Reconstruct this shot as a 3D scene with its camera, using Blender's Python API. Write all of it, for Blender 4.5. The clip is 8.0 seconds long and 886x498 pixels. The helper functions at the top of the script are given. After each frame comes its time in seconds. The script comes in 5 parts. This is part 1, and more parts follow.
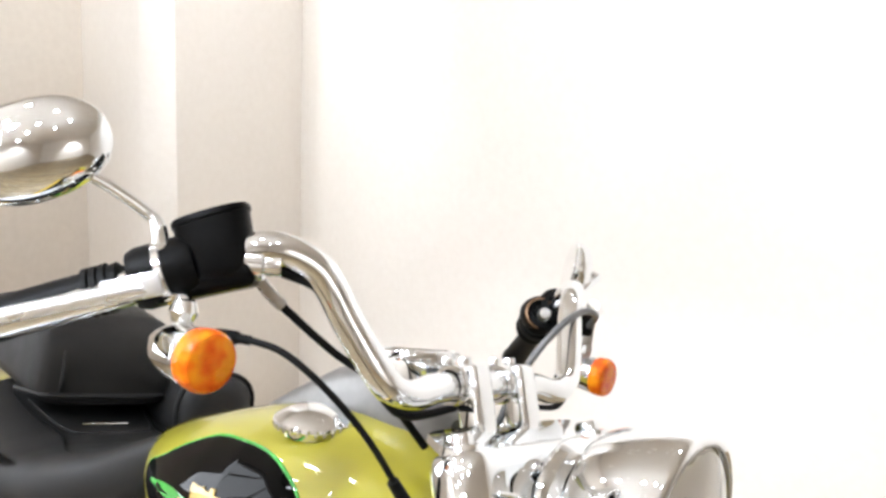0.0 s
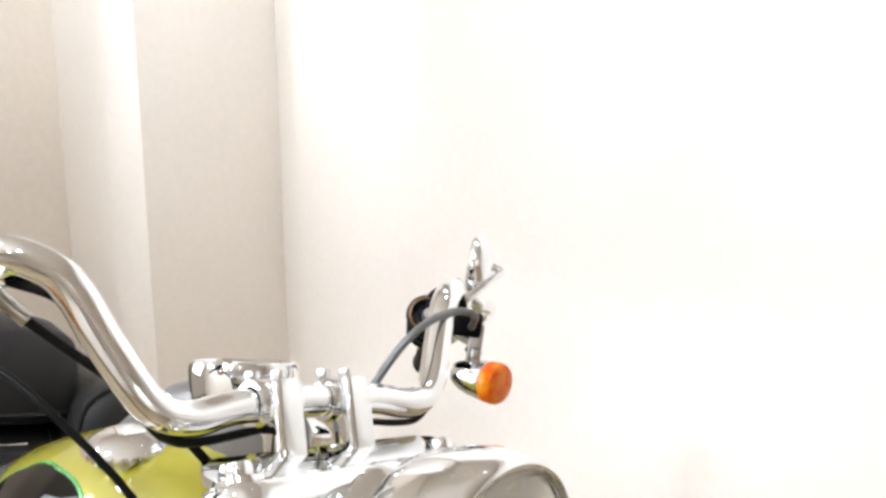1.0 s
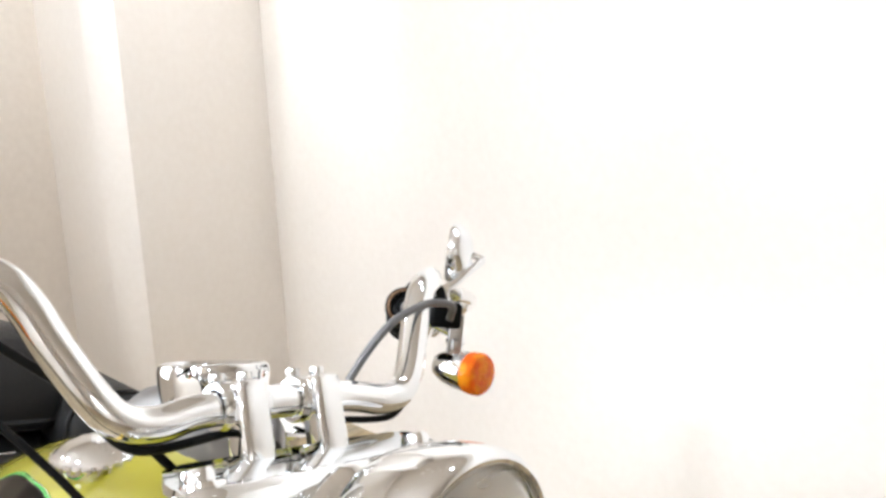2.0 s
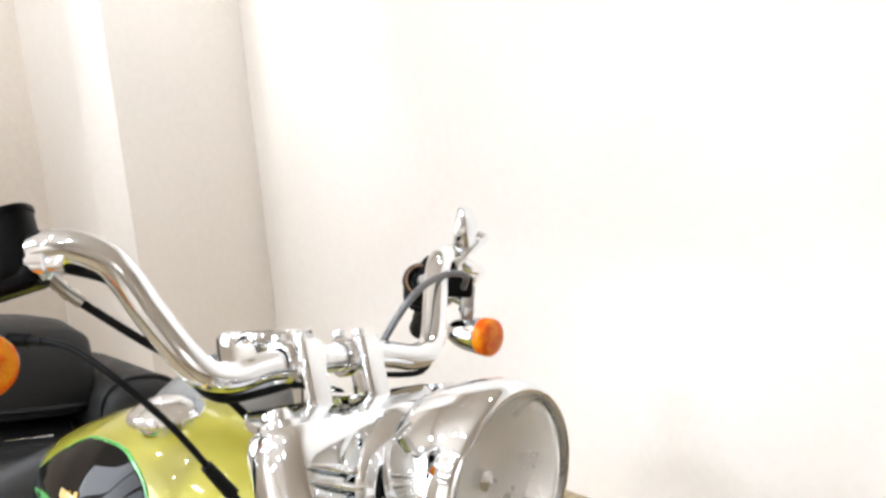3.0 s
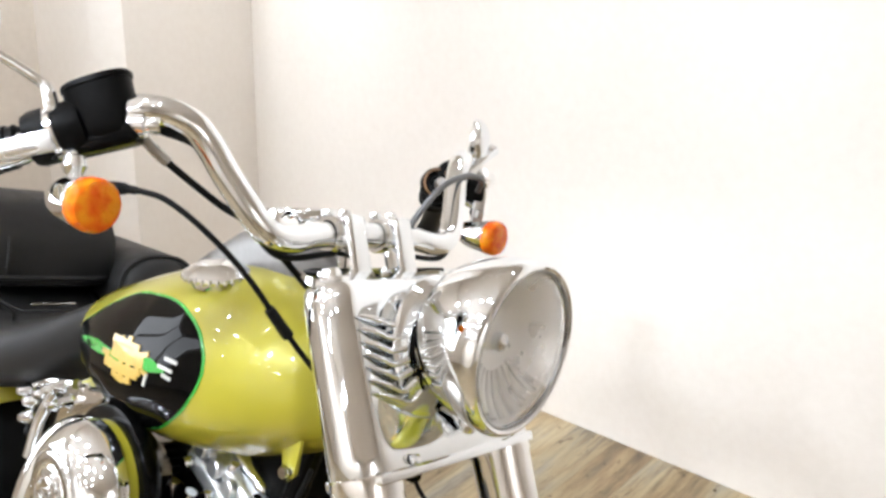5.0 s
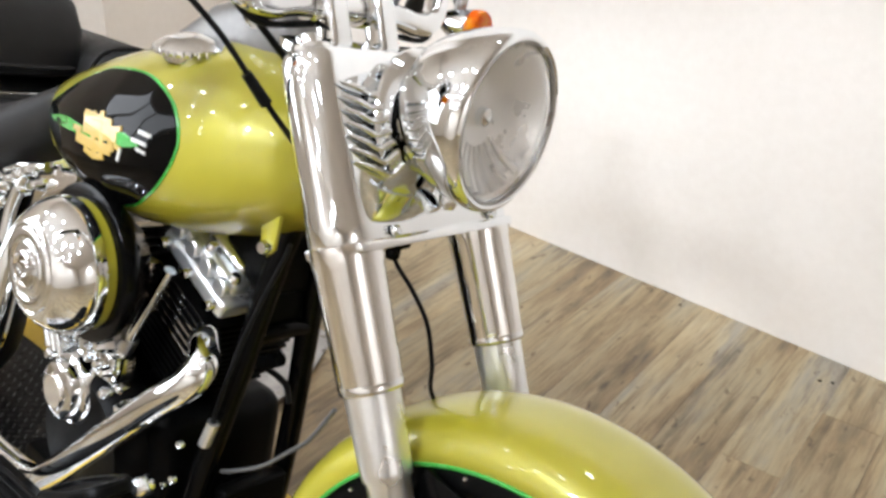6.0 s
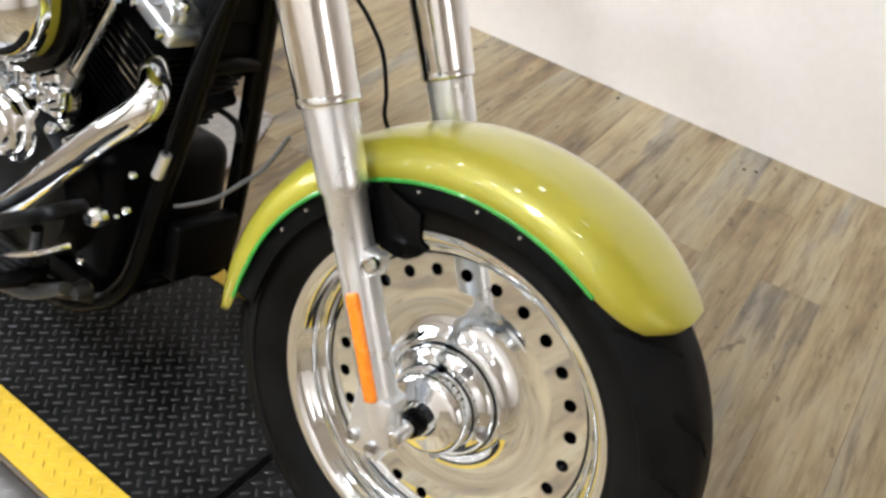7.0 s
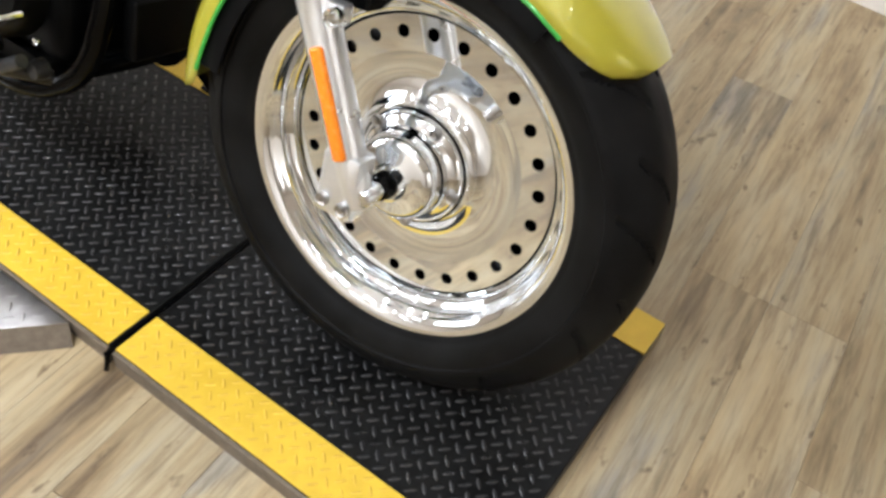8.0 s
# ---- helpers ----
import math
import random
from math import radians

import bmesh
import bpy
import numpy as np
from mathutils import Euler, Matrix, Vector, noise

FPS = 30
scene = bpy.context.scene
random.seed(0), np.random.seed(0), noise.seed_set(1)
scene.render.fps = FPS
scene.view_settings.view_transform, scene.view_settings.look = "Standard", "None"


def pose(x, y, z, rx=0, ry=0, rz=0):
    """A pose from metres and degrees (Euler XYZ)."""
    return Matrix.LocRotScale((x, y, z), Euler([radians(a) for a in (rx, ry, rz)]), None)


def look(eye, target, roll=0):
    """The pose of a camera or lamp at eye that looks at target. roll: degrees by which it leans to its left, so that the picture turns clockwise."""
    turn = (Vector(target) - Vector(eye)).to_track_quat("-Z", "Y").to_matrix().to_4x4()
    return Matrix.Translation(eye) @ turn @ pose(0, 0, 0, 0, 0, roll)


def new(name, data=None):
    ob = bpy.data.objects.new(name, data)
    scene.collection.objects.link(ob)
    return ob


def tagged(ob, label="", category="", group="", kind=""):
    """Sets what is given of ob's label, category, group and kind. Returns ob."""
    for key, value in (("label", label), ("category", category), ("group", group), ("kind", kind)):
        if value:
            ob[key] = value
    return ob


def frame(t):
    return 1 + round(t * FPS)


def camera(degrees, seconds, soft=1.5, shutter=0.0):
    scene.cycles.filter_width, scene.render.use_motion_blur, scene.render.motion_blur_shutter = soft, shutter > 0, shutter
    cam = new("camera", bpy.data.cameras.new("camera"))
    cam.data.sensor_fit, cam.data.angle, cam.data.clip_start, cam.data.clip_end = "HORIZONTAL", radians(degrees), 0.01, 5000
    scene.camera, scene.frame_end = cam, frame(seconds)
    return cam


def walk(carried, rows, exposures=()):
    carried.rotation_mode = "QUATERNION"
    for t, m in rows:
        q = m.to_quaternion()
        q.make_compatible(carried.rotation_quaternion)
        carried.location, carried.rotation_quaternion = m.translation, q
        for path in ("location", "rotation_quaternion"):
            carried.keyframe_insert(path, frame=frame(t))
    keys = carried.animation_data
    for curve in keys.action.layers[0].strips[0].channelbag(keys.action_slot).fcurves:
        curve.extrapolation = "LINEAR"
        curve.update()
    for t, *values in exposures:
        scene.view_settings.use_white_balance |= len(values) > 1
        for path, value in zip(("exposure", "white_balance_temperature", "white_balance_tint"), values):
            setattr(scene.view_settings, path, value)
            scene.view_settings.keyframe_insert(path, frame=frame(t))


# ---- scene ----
cam = camera(53.5, 8.0, soft=3.0)
# seconds, place, yaw, pitch, roll
PATH = [
    (0.0, 0.1332, -0.5841, 1.3655, 39.03, -10.68, 2.43),
    (0.5, 0.2055, -0.4487, 1.3561, 41.73, -10.76, 0.82),
    (1.0, 0.2263, -0.3484, 1.3450, 41.78, -10.90, -0.23),
    (1.2, 0.2308, -0.3244, 1.3450, 40.59, -11.00, -0.78),
    (2.3, 0.2390, -0.3069, 1.3374, 43.17, -11.58, -3.68),
    (2.5, 0.2380, -0.3235, 1.3324, 43.73, -11.33, -4.00),
    (3.0, 0.2828, -0.4468, 1.3487, 40.09, -12.07, -4.36),
    (3.5, 0.3122, -0.6051, 1.3715, 36.58, -12.39, -3.21),
    (4.0, 0.3179, -0.6303, 1.3750, 37.23, -13.52, -0.15),
    (4.2, 0.3161, -0.6204, 1.3730, 38.29, -13.36, -0.04),
    (5.3, 0.3125, -0.6030, 1.3101, 37.14, -19.53, 1.38),
    (5.5, 0.3097, -0.5999, 1.2950, 36.73, -22.37, 1.73),
    (6.0, 0.3146, -0.6173, 1.2628, 35.63, -26.75, 3.14),
    (6.5, 0.3308, -0.6550, 1.2192, 31.99, -33.10, 5.26),
    (7.0, 0.3475, -0.6981, 1.1751, 29.10, -37.44, 7.85),
    (7.5, 0.3730, -0.7244, 1.1356, 25.96, -42.99, 8.60),
    (7.7, 0.3840, -0.7320, 1.1208, 25.15, -44.28, 8.93),
    (8.0, 0.4005, -0.7443, 1.0985, 25.18, -46.92, 9.42),
]


def view(x, y, z, yaw, pitch, roll):
    return pose(x, y, z, 0, 0, yaw) @ pose(0, 0, 0, 90 + pitch, 0, 0) @ pose(0, 0, 0, 0, 0, roll)


walk(cam, [(t, view(*p)) for t, *p in PATH], exposures=[(0.0, 0.02, 5700, 10), (4.2, 0.0, 5700, 10), (5.3, -0.07, 5700, 10), (6.2, -0.2, 5700, 10), (7.0, -0.17, 5700, 10), (8.0, -0.09, 5700, 10)])

# ---------- world and lamps ----------
world = bpy.data.worlds.new("room_air")
scene.world = world
world.use_nodes = True
world.node_tree.nodes["Background"].inputs[0].default_value = (1.0, 0.93, 0.84, 1)
world.node_tree.nodes["Background"].inputs[1].default_value = 0.02
CEIL = 2.75
LAMP_COLOUR = (1.0, 0.98, 0.945)


def spot(x, y, tx, ty, tz, watts, cone=70, blend=0.6, size=0.04):
    data = bpy.data.lights.new("ceiling_spot_lamp", "SPOT")
    data.energy, data.color, data.spot_size, data.spot_blend, data.shadow_soft_size = watts, LAMP_COLOUR, radians(cone), blend, size
    ob = new("spot_lamp", data)
    ob.matrix_world = look((x, y, CEIL - 0.10), (tx, ty, tz))
    return ob


# ceiling spots: place on the ceiling, point lit, watts, cone, blend, size
SPOTS = [
    (-2.05, 0.85, -2.05, 1.80, 1.55, 29, 82, 0.8, 0.05),
    (-1.45, 0.80, -1.45, 1.75, 1.55, 34, 82, 0.8, 0.05),
    (-0.90, 0.75, -0.90, 1.70, 1.55, 36, 82, 0.8, 0.05),
    (-0.40, 0.70, -0.40, 1.65, 1.55, 31, 82, 0.8, 0.05),
    (0.10, 0.65, 0.10, 1.60, 1.55, 31, 82, 0.8, 0.05),
    (0.60, 0.60, 0.60, 1.54, 1.55, 31, 82, 0.8, 0.05),
    (1.15, 0.55, 1.15, 1.49, 1.55, 31, 82, 0.8, 0.05),
    (-1.85, 0.98, -2.62, 1.55, 1.60, 52, 80, 0.7, 0.05),
    (-2.60, 0.20, -2.85, 1.25, 1.60, 64, 76, 0.7, 0.05),
    (-2.20, -1.70, -2.20, 1.82, 0.62, 82, 27, 0.7, 0.10),
    (-1.50, -1.70, -1.50, 1.75, 0.62, 87, 27, 0.7, 0.10),
    (-0.80, -1.70, -0.80, 1.68, 0.62, 87, 27, 0.7, 0.10),
    (-0.10, -1.70, -0.10, 1.61, 0.62, 87, 27, 0.7, 0.10),
    (0.60, -1.70, 0.60, 1.54, 0.62, 70, 27, 0.7, 0.10),
    (1.30, -1.70, 1.30, 1.47, 0.62, 62, 27, 0.7, 0.10),
    (-2.05, 1.05, -2.05, 1.06, 0.0, 30, 56, 0.8, 0.06),
    (-1.40, 0.98, -1.40, 0.99, 0.0, 31, 56, 0.8, 0.06),
    (-0.75, 0.92, -0.75, 0.93, 0.0, 31, 56, 0.8, 0.06),
    (-0.10, 0.86, -0.10, 0.87, 0.0, 31, 56, 0.8, 0.06),
    (0.60, 0.80, 0.60, 0.81, 0.0, 27, 56, 0.8, 0.06),
    # fill added to brighten the bike
    (-1.15, -1.60, -1.15, 0.62, 0.0, 150, 44, 0.25, 0.10),
    (-0.25, -1.70, -0.25, 0.60, 0.0, 170, 44, 0.25, 0.10),
    # fill added over the near floor, which the wheel mirrors
    (-0.95, -1.15, -0.95, -1.16, 0.0, 88, 62, 0.5, 0.06),
    (-0.05, -1.20, -0.05, -1.21, 0.0, 110, 62, 0.5, 0.06),
    (0.85, -1.15, 0.85, -1.16, 0.0, 105, 62, 0.5, 0.06),
    # fill added on the unseen walls to brighten the chrome's reflections
    (-1.6, -3.1, -1.6, -4.2, 1.2, 200, 90, 0.8, 0.05),
    (0.2, -3.1, 0.2, -4.2, 1.2, 200, 90, 0.8, 0.05),
    (2.0, -3.1, 2.0, -4.2, 1.2, 200, 90, 0.8, 0.05),
    (3.1, -1.2, 4.2, -1.2, 1.2, 420, 90, 0.8, 0.05),
]
# bare bulbs hung in rows over the showroom
BULBS = [(-2.7 + 0.8 * i + 0.4 * (j % 2), y, 2.42 - 0.06 * (i % 2)) for j, y in enumerate((-0.45, -1.15, -1.9, -2.7, -3.5)) for i in range(5)]
BULB_WATTS = {-0.45: 5.2, -1.15: 4.5, -1.9: 4.2, -2.7: 3.5, -3.5: 3.0}

# ---------- materials ----------


def node_material(name, base, rough=0.5, metal=0.0, coat=0.0):
    m = bpy.data.materials.new(name)
    m.use_nodes = True
    b = m.node_tree.nodes["Principled BSDF"]
    b.inputs["Base Color"].default_value = (*base, 1)
    b.inputs["Roughness"].default_value = rough
    b.inputs["Metallic"].default_value = metal
    b.inputs["Coat Weight"].default_value = coat
    b.inputs["Coat Roughness"].default_value = 0.04
    return m, m.node_tree, b


def add(tree, kind, **values):
    n = tree.nodes.new(kind)
    for k, v in values.items():
        n.inputs[k.replace("_", " ")].default_value = v
    return n


def coords(tree, scale=(1, 1, 1), turn=(0, 0, 0), kind="Object"):
    c = tree.nodes.new("ShaderNodeTexCoord")
    m = tree.nodes.new("ShaderNodeMapping")
    m.inputs["Scale"].default_value, m.inputs["Rotation"].default_value = scale, turn
    tree.links.new(c.outputs[kind], m.inputs["Vector"])
    return m.outputs[0]


def noise_of(tree, vector, scale, detail=4.0, rough=0.55):
    n = add(tree, "ShaderNodeTexNoise", Scale=scale, Detail=detail, Roughness=rough)
    tree.links.new(vector, n.inputs["Vector"])
    return n.outputs[0]


def ramp(tree, value, stops):
    r = tree.nodes.new("ShaderNodeValToRGB")
    e = r.color_ramp.elements
    while len(e) < len(stops):
        e.new(0.5)
    for s, (p, c) in zip(e, stops):
        s.position, s.color = p, (*c, 1) if len(c) == 3 else c
    tree.links.new(value, r.inputs[0])
    return r.outputs[0]


def bump(tree, bsdf, height, strength, distance):
    b = add(tree, "ShaderNodeBump", Strength=strength, Distance=distance)
    tree.links.new(height, b.inputs["Height"])
    tree.links.new(b.outputs[0], bsdf.inputs["Normal"])
    return b


def mottled(name, dark, light, scale, rough=(0.4, 0.6), metal=0.0, coat=0.0, relief=0.0, fine=6.0, distance=0.001, spec=0.5):
    """A surface whose tone and gloss wander at two scales."""
    m, t, b = node_material(name, light, rough[0], metal, coat)
    b.inputs["Specular IOR Level"].default_value = spec
    v = coords(t)
    a, f = noise_of(t, v, scale), noise_of(t, v, scale * fine, 6.0)
    mix = t.nodes.new("ShaderNodeMath")
    mix.operation = "MULTIPLY_ADD"
    mix.inputs[1].default_value, mix.inputs[2].default_value = 0.5, 0.0
    t.links.new(a, mix.inputs[0])
    total = t.nodes.new("ShaderNodeMath")
    total.operation = "MULTIPLY_ADD"
    total.inputs[1].default_value = 0.5
    t.links.new(f, total.inputs[0])
    t.links.new(mix.outputs[0], total.inputs[2])
    t.links.new(ramp(t, total.outputs[0], [(0.3, dark), (0.7, light)]), b.inputs["Base Color"])
    r = add(t, "ShaderNodeMapRange")
    r.inputs["From Min"].default_value, r.inputs["From Max"].default_value = 0.3, 0.7
    r.inputs["To Min"].default_value, r.inputs["To Max"].default_value = rough
    t.links.new(a, r.inputs["Value"])
    t.links.new(r.outputs[0], b.inputs["Roughness"])
    if relief:
        bump(t, b, f, relief, distance)
    return m


CHROME = mottled("chrome_plate", (0.86, 0.89, 0.92), (0.91, 0.94, 0.97), 9.0, (0.025, 0.055), 1.0)
POLISHED = mottled("polished_aluminium", (0.86, 0.86, 0.86), (0.92, 0.92, 0.92), 14.0, (0.06, 0.14), 1.0)
BRUSHED = mottled("satin_aluminium", (0.84, 0.86, 0.88), (0.91, 0.93, 0.95), 20.0, (0.24, 0.38), 0.9, relief=0.05, distance=0.0005)
BLACK = mottled("black_enamel", (0.001, 0.001, 0.001), (0.003, 0.003, 0.003), 8.0, (0.12, 0.24), spec=0.10)
PLASTIC = mottled("black_plastic", (0.0015, 0.0015, 0.0015), (0.0045, 0.0045, 0.0045), 25.0, (0.34, 0.48), relief=0.1, distance=0.0004, spec=0.08)
CABLE = mottled("black_cable_sheath", (0.004, 0.004, 0.004), (0.010, 0.010, 0.010), 30.0, (0.40, 0.55), spec=0.08)
GREY_CABLE = mottled("grey_cable_sheath", (0.07, 0.07, 0.07), (0.12, 0.12, 0.12), 30.0, (0.35, 0.45))
LEATHER = mottled("black_leather", (0.008, 0.008, 0.008), (0.022, 0.0215, 0.021), 14.0, (0.42, 0.58), relief=0.7, fine=34.0, distance=0.0016, spec=0.30)
GASKET = mottled("dark_engine_cast", (0.0006, 0.0006, 0.0006), (0.0024, 0.0024, 0.0024), 18.0, (0.34, 0.5), relief=0.2, spec=0.07)
SHINE = mottled("silvered_reflector", (0.92, 0.91, 0.89), (0.96, 0.95, 0.93), 12.0, (0.24, 0.34), 0.50)
SILVER_CAST = mottled("silver_cast_metal", (0.35, 0.34, 0.33), (0.55, 0.54, 0.52), 20.0, (0.25, 0.4), 1.0, relief=0.1)


def pearl_paint():
    m, t, b = node_material("lime_pearl_paint", (0.32, 0.30, 0.02), 0.36, 0.16, 1.0)
    v = coords(t)
    flakes, cloud = noise_of(t, v, 900.0, 2.0), noise_of(t, v, 6.0)
    t.links.new(ramp(t, cloud, [(0.3, (0.375, 0.345, 0.018)), (0.7, (0.450, 0.412, 0.030))]), b.inputs["Base Color"])
    bump(t, b, flakes, 0.06, 0.0003)
    b.inputs["Coat Roughness"].default_value = 0.03
    return m


LIME = pearl_paint()
GREEN = mottled("green_stripe_paint", (0.045, 0.34, 0.04), (0.07, 0.43, 0.06), 30.0, (0.2, 0.3), coat=0.8)
GLOSS_BLACK = mottled("gloss_black_paint", (0.001, 0.001, 0.001), (0.003, 0.003, 0.003), 6.0, (0.015, 0.03), spec=0.09)
GOLD = mottled("gold_leaf_paint", (0.45, 0.30, 0.05), (0.62, 0.44, 0.10), 60.0, (0.3, 0.45), coat=0.6)
GOLD_RING = mottled("bronze_ring", (0.20, 0.12, 0.07), (0.32, 0.20, 0.12), 40.0, (0.25, 0.4), 0.8)
WHITE_MARK = mottled("white_lettering_paint", (0.6, 0.62, 0.6), (0.75, 0.76, 0.74), 60.0, (0.3, 0.4), coat=0.6)


def orange_lens():
    """Clear orange plastic with a moulded facet pattern."""
    m, t, b = node_material("orange_lens", (0.92, 0.17, 0.004), 0.10, 0.0, 0.1)
    v = coords(t)
    w = noise_of(t, v, 60.0, 1.0)
    t.links.new(ramp(t, w, [(0.34, (0.90, 0.130, 0.001)), (0.5, (0.97, 0.22, 0.002)), (0.68, (1.0, 0.36, 0.006))]), b.inputs["Base Color"])
    b.inputs["Transmission Weight"].default_value = 0.25
    b.inputs["IOR"].default_value = 1.30
    facets = add(t, "ShaderNodeTexVoronoi", Scale=210.0)
    t.links.new(v, facets.inputs["Vector"])
    bump(t, b, facets.outputs["Distance"], 0.5, 0.002)
    return m


ORANGE = orange_lens()
REFLECTOR = mottled("orange_reflector", (0.90, 0.22, 0.004), (1.0, 0.30, 0.008), 120.0, (0.2, 0.3), coat=0.5, relief=0.2)


def clear_glass(name, rough=0.0):
    m, t, b = node_material(name, (1, 1, 1), rough)
    b.inputs["Transmission Weight"].default_value = 1.0
    b.inputs["IOR"].default_value = 1.45
    return m


GLASS = clear_glass("clear_headlamp_lens")
MIRROR = node_material("mirror_glass", (0.9, 0.9, 0.9), 0.01, 1.0)[0]


def tyre_rubber():
    m, t, b = node_material("tyre_rubber", (0.02, 0.02, 0.02), 0.6)
    v = coords(t)
    n = noise_of(t, v, 14.0, 6.0)
    t.links.new(ramp(t, n, [(0.3, (0.0022, 0.0022, 0.0022)), (0.7, (0.0085, 0.0083, 0.008))]), b.inputs["Base Color"])
    t.links.new(ramp(t, n, [(0.3, (0.44,) * 3), (0.7, (0.62,) * 3)]), b.inputs["Roughness"])
    b.inputs["Specular IOR Level"].default_value = 0.10
    bump(t, b, noise_of(t, v, 260.0, 3.0), 0.15, 0.0008)
    return m


RUBBER = tyre_rubber()


def wall_paint(name, dark, light):
    m = mottled(name, dark, light, 0.9, (0.55, 0.75), relief=0.04, fine=40.0, distance=0.001)
    return m


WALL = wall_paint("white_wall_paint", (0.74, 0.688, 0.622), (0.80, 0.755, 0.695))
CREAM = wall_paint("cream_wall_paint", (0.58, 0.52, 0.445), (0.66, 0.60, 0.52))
CEILING = wall_paint("ceiling_paint", (0.60, 0.54, 0.47), (0.68, 0.62, 0.55))


def plank_wood():
    m, t, b = node_material("oak_vinyl_plank", (0.35, 0.25, 0.14), 0.45)
    info = t.nodes.new("ShaderNodeObjectInfo")
    shift = t.nodes.new("ShaderNodeVectorMath")
    shift.operation = "SCALE"
    shift.inputs[0].default_value = (13.0, 7.0, 5.0)
    t.links.new(info.outputs["Random"], shift.inputs["Scale"])
    c = t.nodes.new("ShaderNodeTexCoord")
    plus = t.nodes.new("ShaderNodeVectorMath")
    t.links.new(c.outputs["Object"], plus.inputs[0])
    t.links.new(shift.outputs[0], plus.inputs[1])

    def stretched(scale):
        mp = t.nodes.new("ShaderNodeMapping")
        mp.inputs["Scale"].default_value = scale
        t.links.new(plus.outputs[0], mp.inputs["Vector"])
        return mp.outputs[0]

    broad = noise_of(t, stretched((7.0, 1.3, 1.0)), 1.0, 5.0, 0.62)
    grain = noise_of(t, stretched((95.0, 5.0, 1.0)), 1.0, 8.0, 0.7)
    smear = noise_of(t, stretched((24.0, 2.2, 1.0)), 1.0, 8.0, 0.72)
    base = ramp(t, broad, [(0.30, (0.135, 0.104, 0.070)), (0.40, (0.255, 0.186, 0.098)), (0.47, (0.340, 0.262, 0.145)), (0.56, (0.365, 0.300, 0.185)), (0.64, (0.275, 0.246, 0.190)), (0.74, (0.200, 0.176, 0.136))])
    dirt = ramp(t, smear, [(0.34, (0.46, 0.42, 0.38)), (0.44, (0.78, 0.75, 0.72)), (0.51, (1.0, 1.0, 1.0))])
    fine = ramp(t, grain, [(0.34, (0.70, 0.67, 0.63)), (0.52, (1.0, 1.0, 1.0)), (0.66, (1.12, 1.10, 1.06))])

    def times(a, bb):
        mix = t.nodes.new("ShaderNodeMix")
        mix.data_type, mix.blend_type = "RGBA", "MULTIPLY"
        mix.inputs[0].default_value = 1.0
        t.links.new(a, mix.inputs[6])
        t.links.new(bb, mix.inputs[7])
        return mix.outputs[2]

    specks = ramp(t, noise_of(t, stretched((34.0, 16.0, 1.0)), 1.0, 3.0, 0.6), [(0.28, (0.45, 0.40, 0.36)), (0.36, (1.0, 1.0, 1.0))])
    tone = t.nodes.new("ShaderNodeMapRange")
    tone.inputs["To Min"].default_value, tone.inputs["To Max"].default_value = 0.80, 1.04
    t.links.new(info.outputs["Random"], tone.inputs["Value"])
    knots = add(t, "ShaderNodeTexVoronoi", Scale=1.0)
    t.links.new(stretched((7.0, 2.6, 1.0)), knots.inputs["Vector"])
    knot = ramp(t, knots.outputs["Distance"], [(0.035, (0.42, 0.38, 0.34)), (0.10, (1.0, 1.0, 1.0))])
    t.links.new(times(times(times(times(times(base, dirt), fine), knot), specks), tone.outputs[0]), b.inputs["Base Color"])
    t.links.new(ramp(t, smear, [(0.3, (0.36,) * 3), (0.7, (0.52,) * 3)]), b.inputs["Roughness"])
    bump(t, b, grain, 0.12, 0.0008)
    return m


WOOD = plank_wood()
GROUT = mottled("dark_floor_joint", (0.06, 0.045, 0.03), (0.10, 0.075, 0.05), 12.0, (0.7, 0.8))
MAT = mottled("black_tread_plate", (0.0015, 0.0015, 0.0015), (0.012, 0.0117, 0.0112), 9.0, (0.28, 0.5), relief=0.15, spec=0.14)
STUD = mottled("worn_tread_stud", (0.008, 0.008, 0.008), (0.028, 0.0275, 0.027), 30.0, (0.22, 0.4))
YELLOW = mottled("yellow_safety_paint", (0.47, 0.310, 0.014), (0.62, 0.42, 0.024), 7.0, (0.4, 0.6), relief=0.2)
YELLOW_STUD = mottled("worn_yellow_paint", (0.40, 0.25, 0.02), (0.62, 0.41, 0.03), 60.0, (0.4, 0.6))
TREAD_STEEL = mottled("bright_tread_steel", (0.28, 0.275, 0.27), (0.46, 0.455, 0.45), 10.0, (0.22, 0.4), 1.0, relief=0.1)
STEEL_EDGE = mottled("grey_steel_edge", (0.075, 0.058, 0.040), (0.170, 0.135, 0.095), 14.0, (0.55, 0.7), 0.0, relief=0.3)
DARK_STEEL = mottled("dark_stained_steel", (0.010, 0.010, 0.010), (0.035, 0.034, 0.032), 22.0, (0.35, 0.5), 0.4, relief=0.2)
# the console's chrome, with the grey it mirrors put into the base colour
CONSOLE_GREY = mottled("grey_chrome_reflection", (0.16, 0.155, 0.15), (0.22, 0.215, 0.21), 10.0, (0.32, 0.42), 0.5)

# ---------- mesh helpers ----------


def finish(name, bm, material, angle=40):
    mesh = bpy.data.meshes.new(name)
    bmesh.ops.remove_doubles(bm, verts=bm.verts, dist=1e-5)
    bmesh.ops.recalc_face_normals(bm, faces=bm.faces)
    for f in bm.faces:
        f.smooth = True
    bm.to_mesh(mesh)
    bm.free()
    mesh.set_sharp_from_angle(angle=radians(angle))
    mesh.materials.append(material)
    return mesh


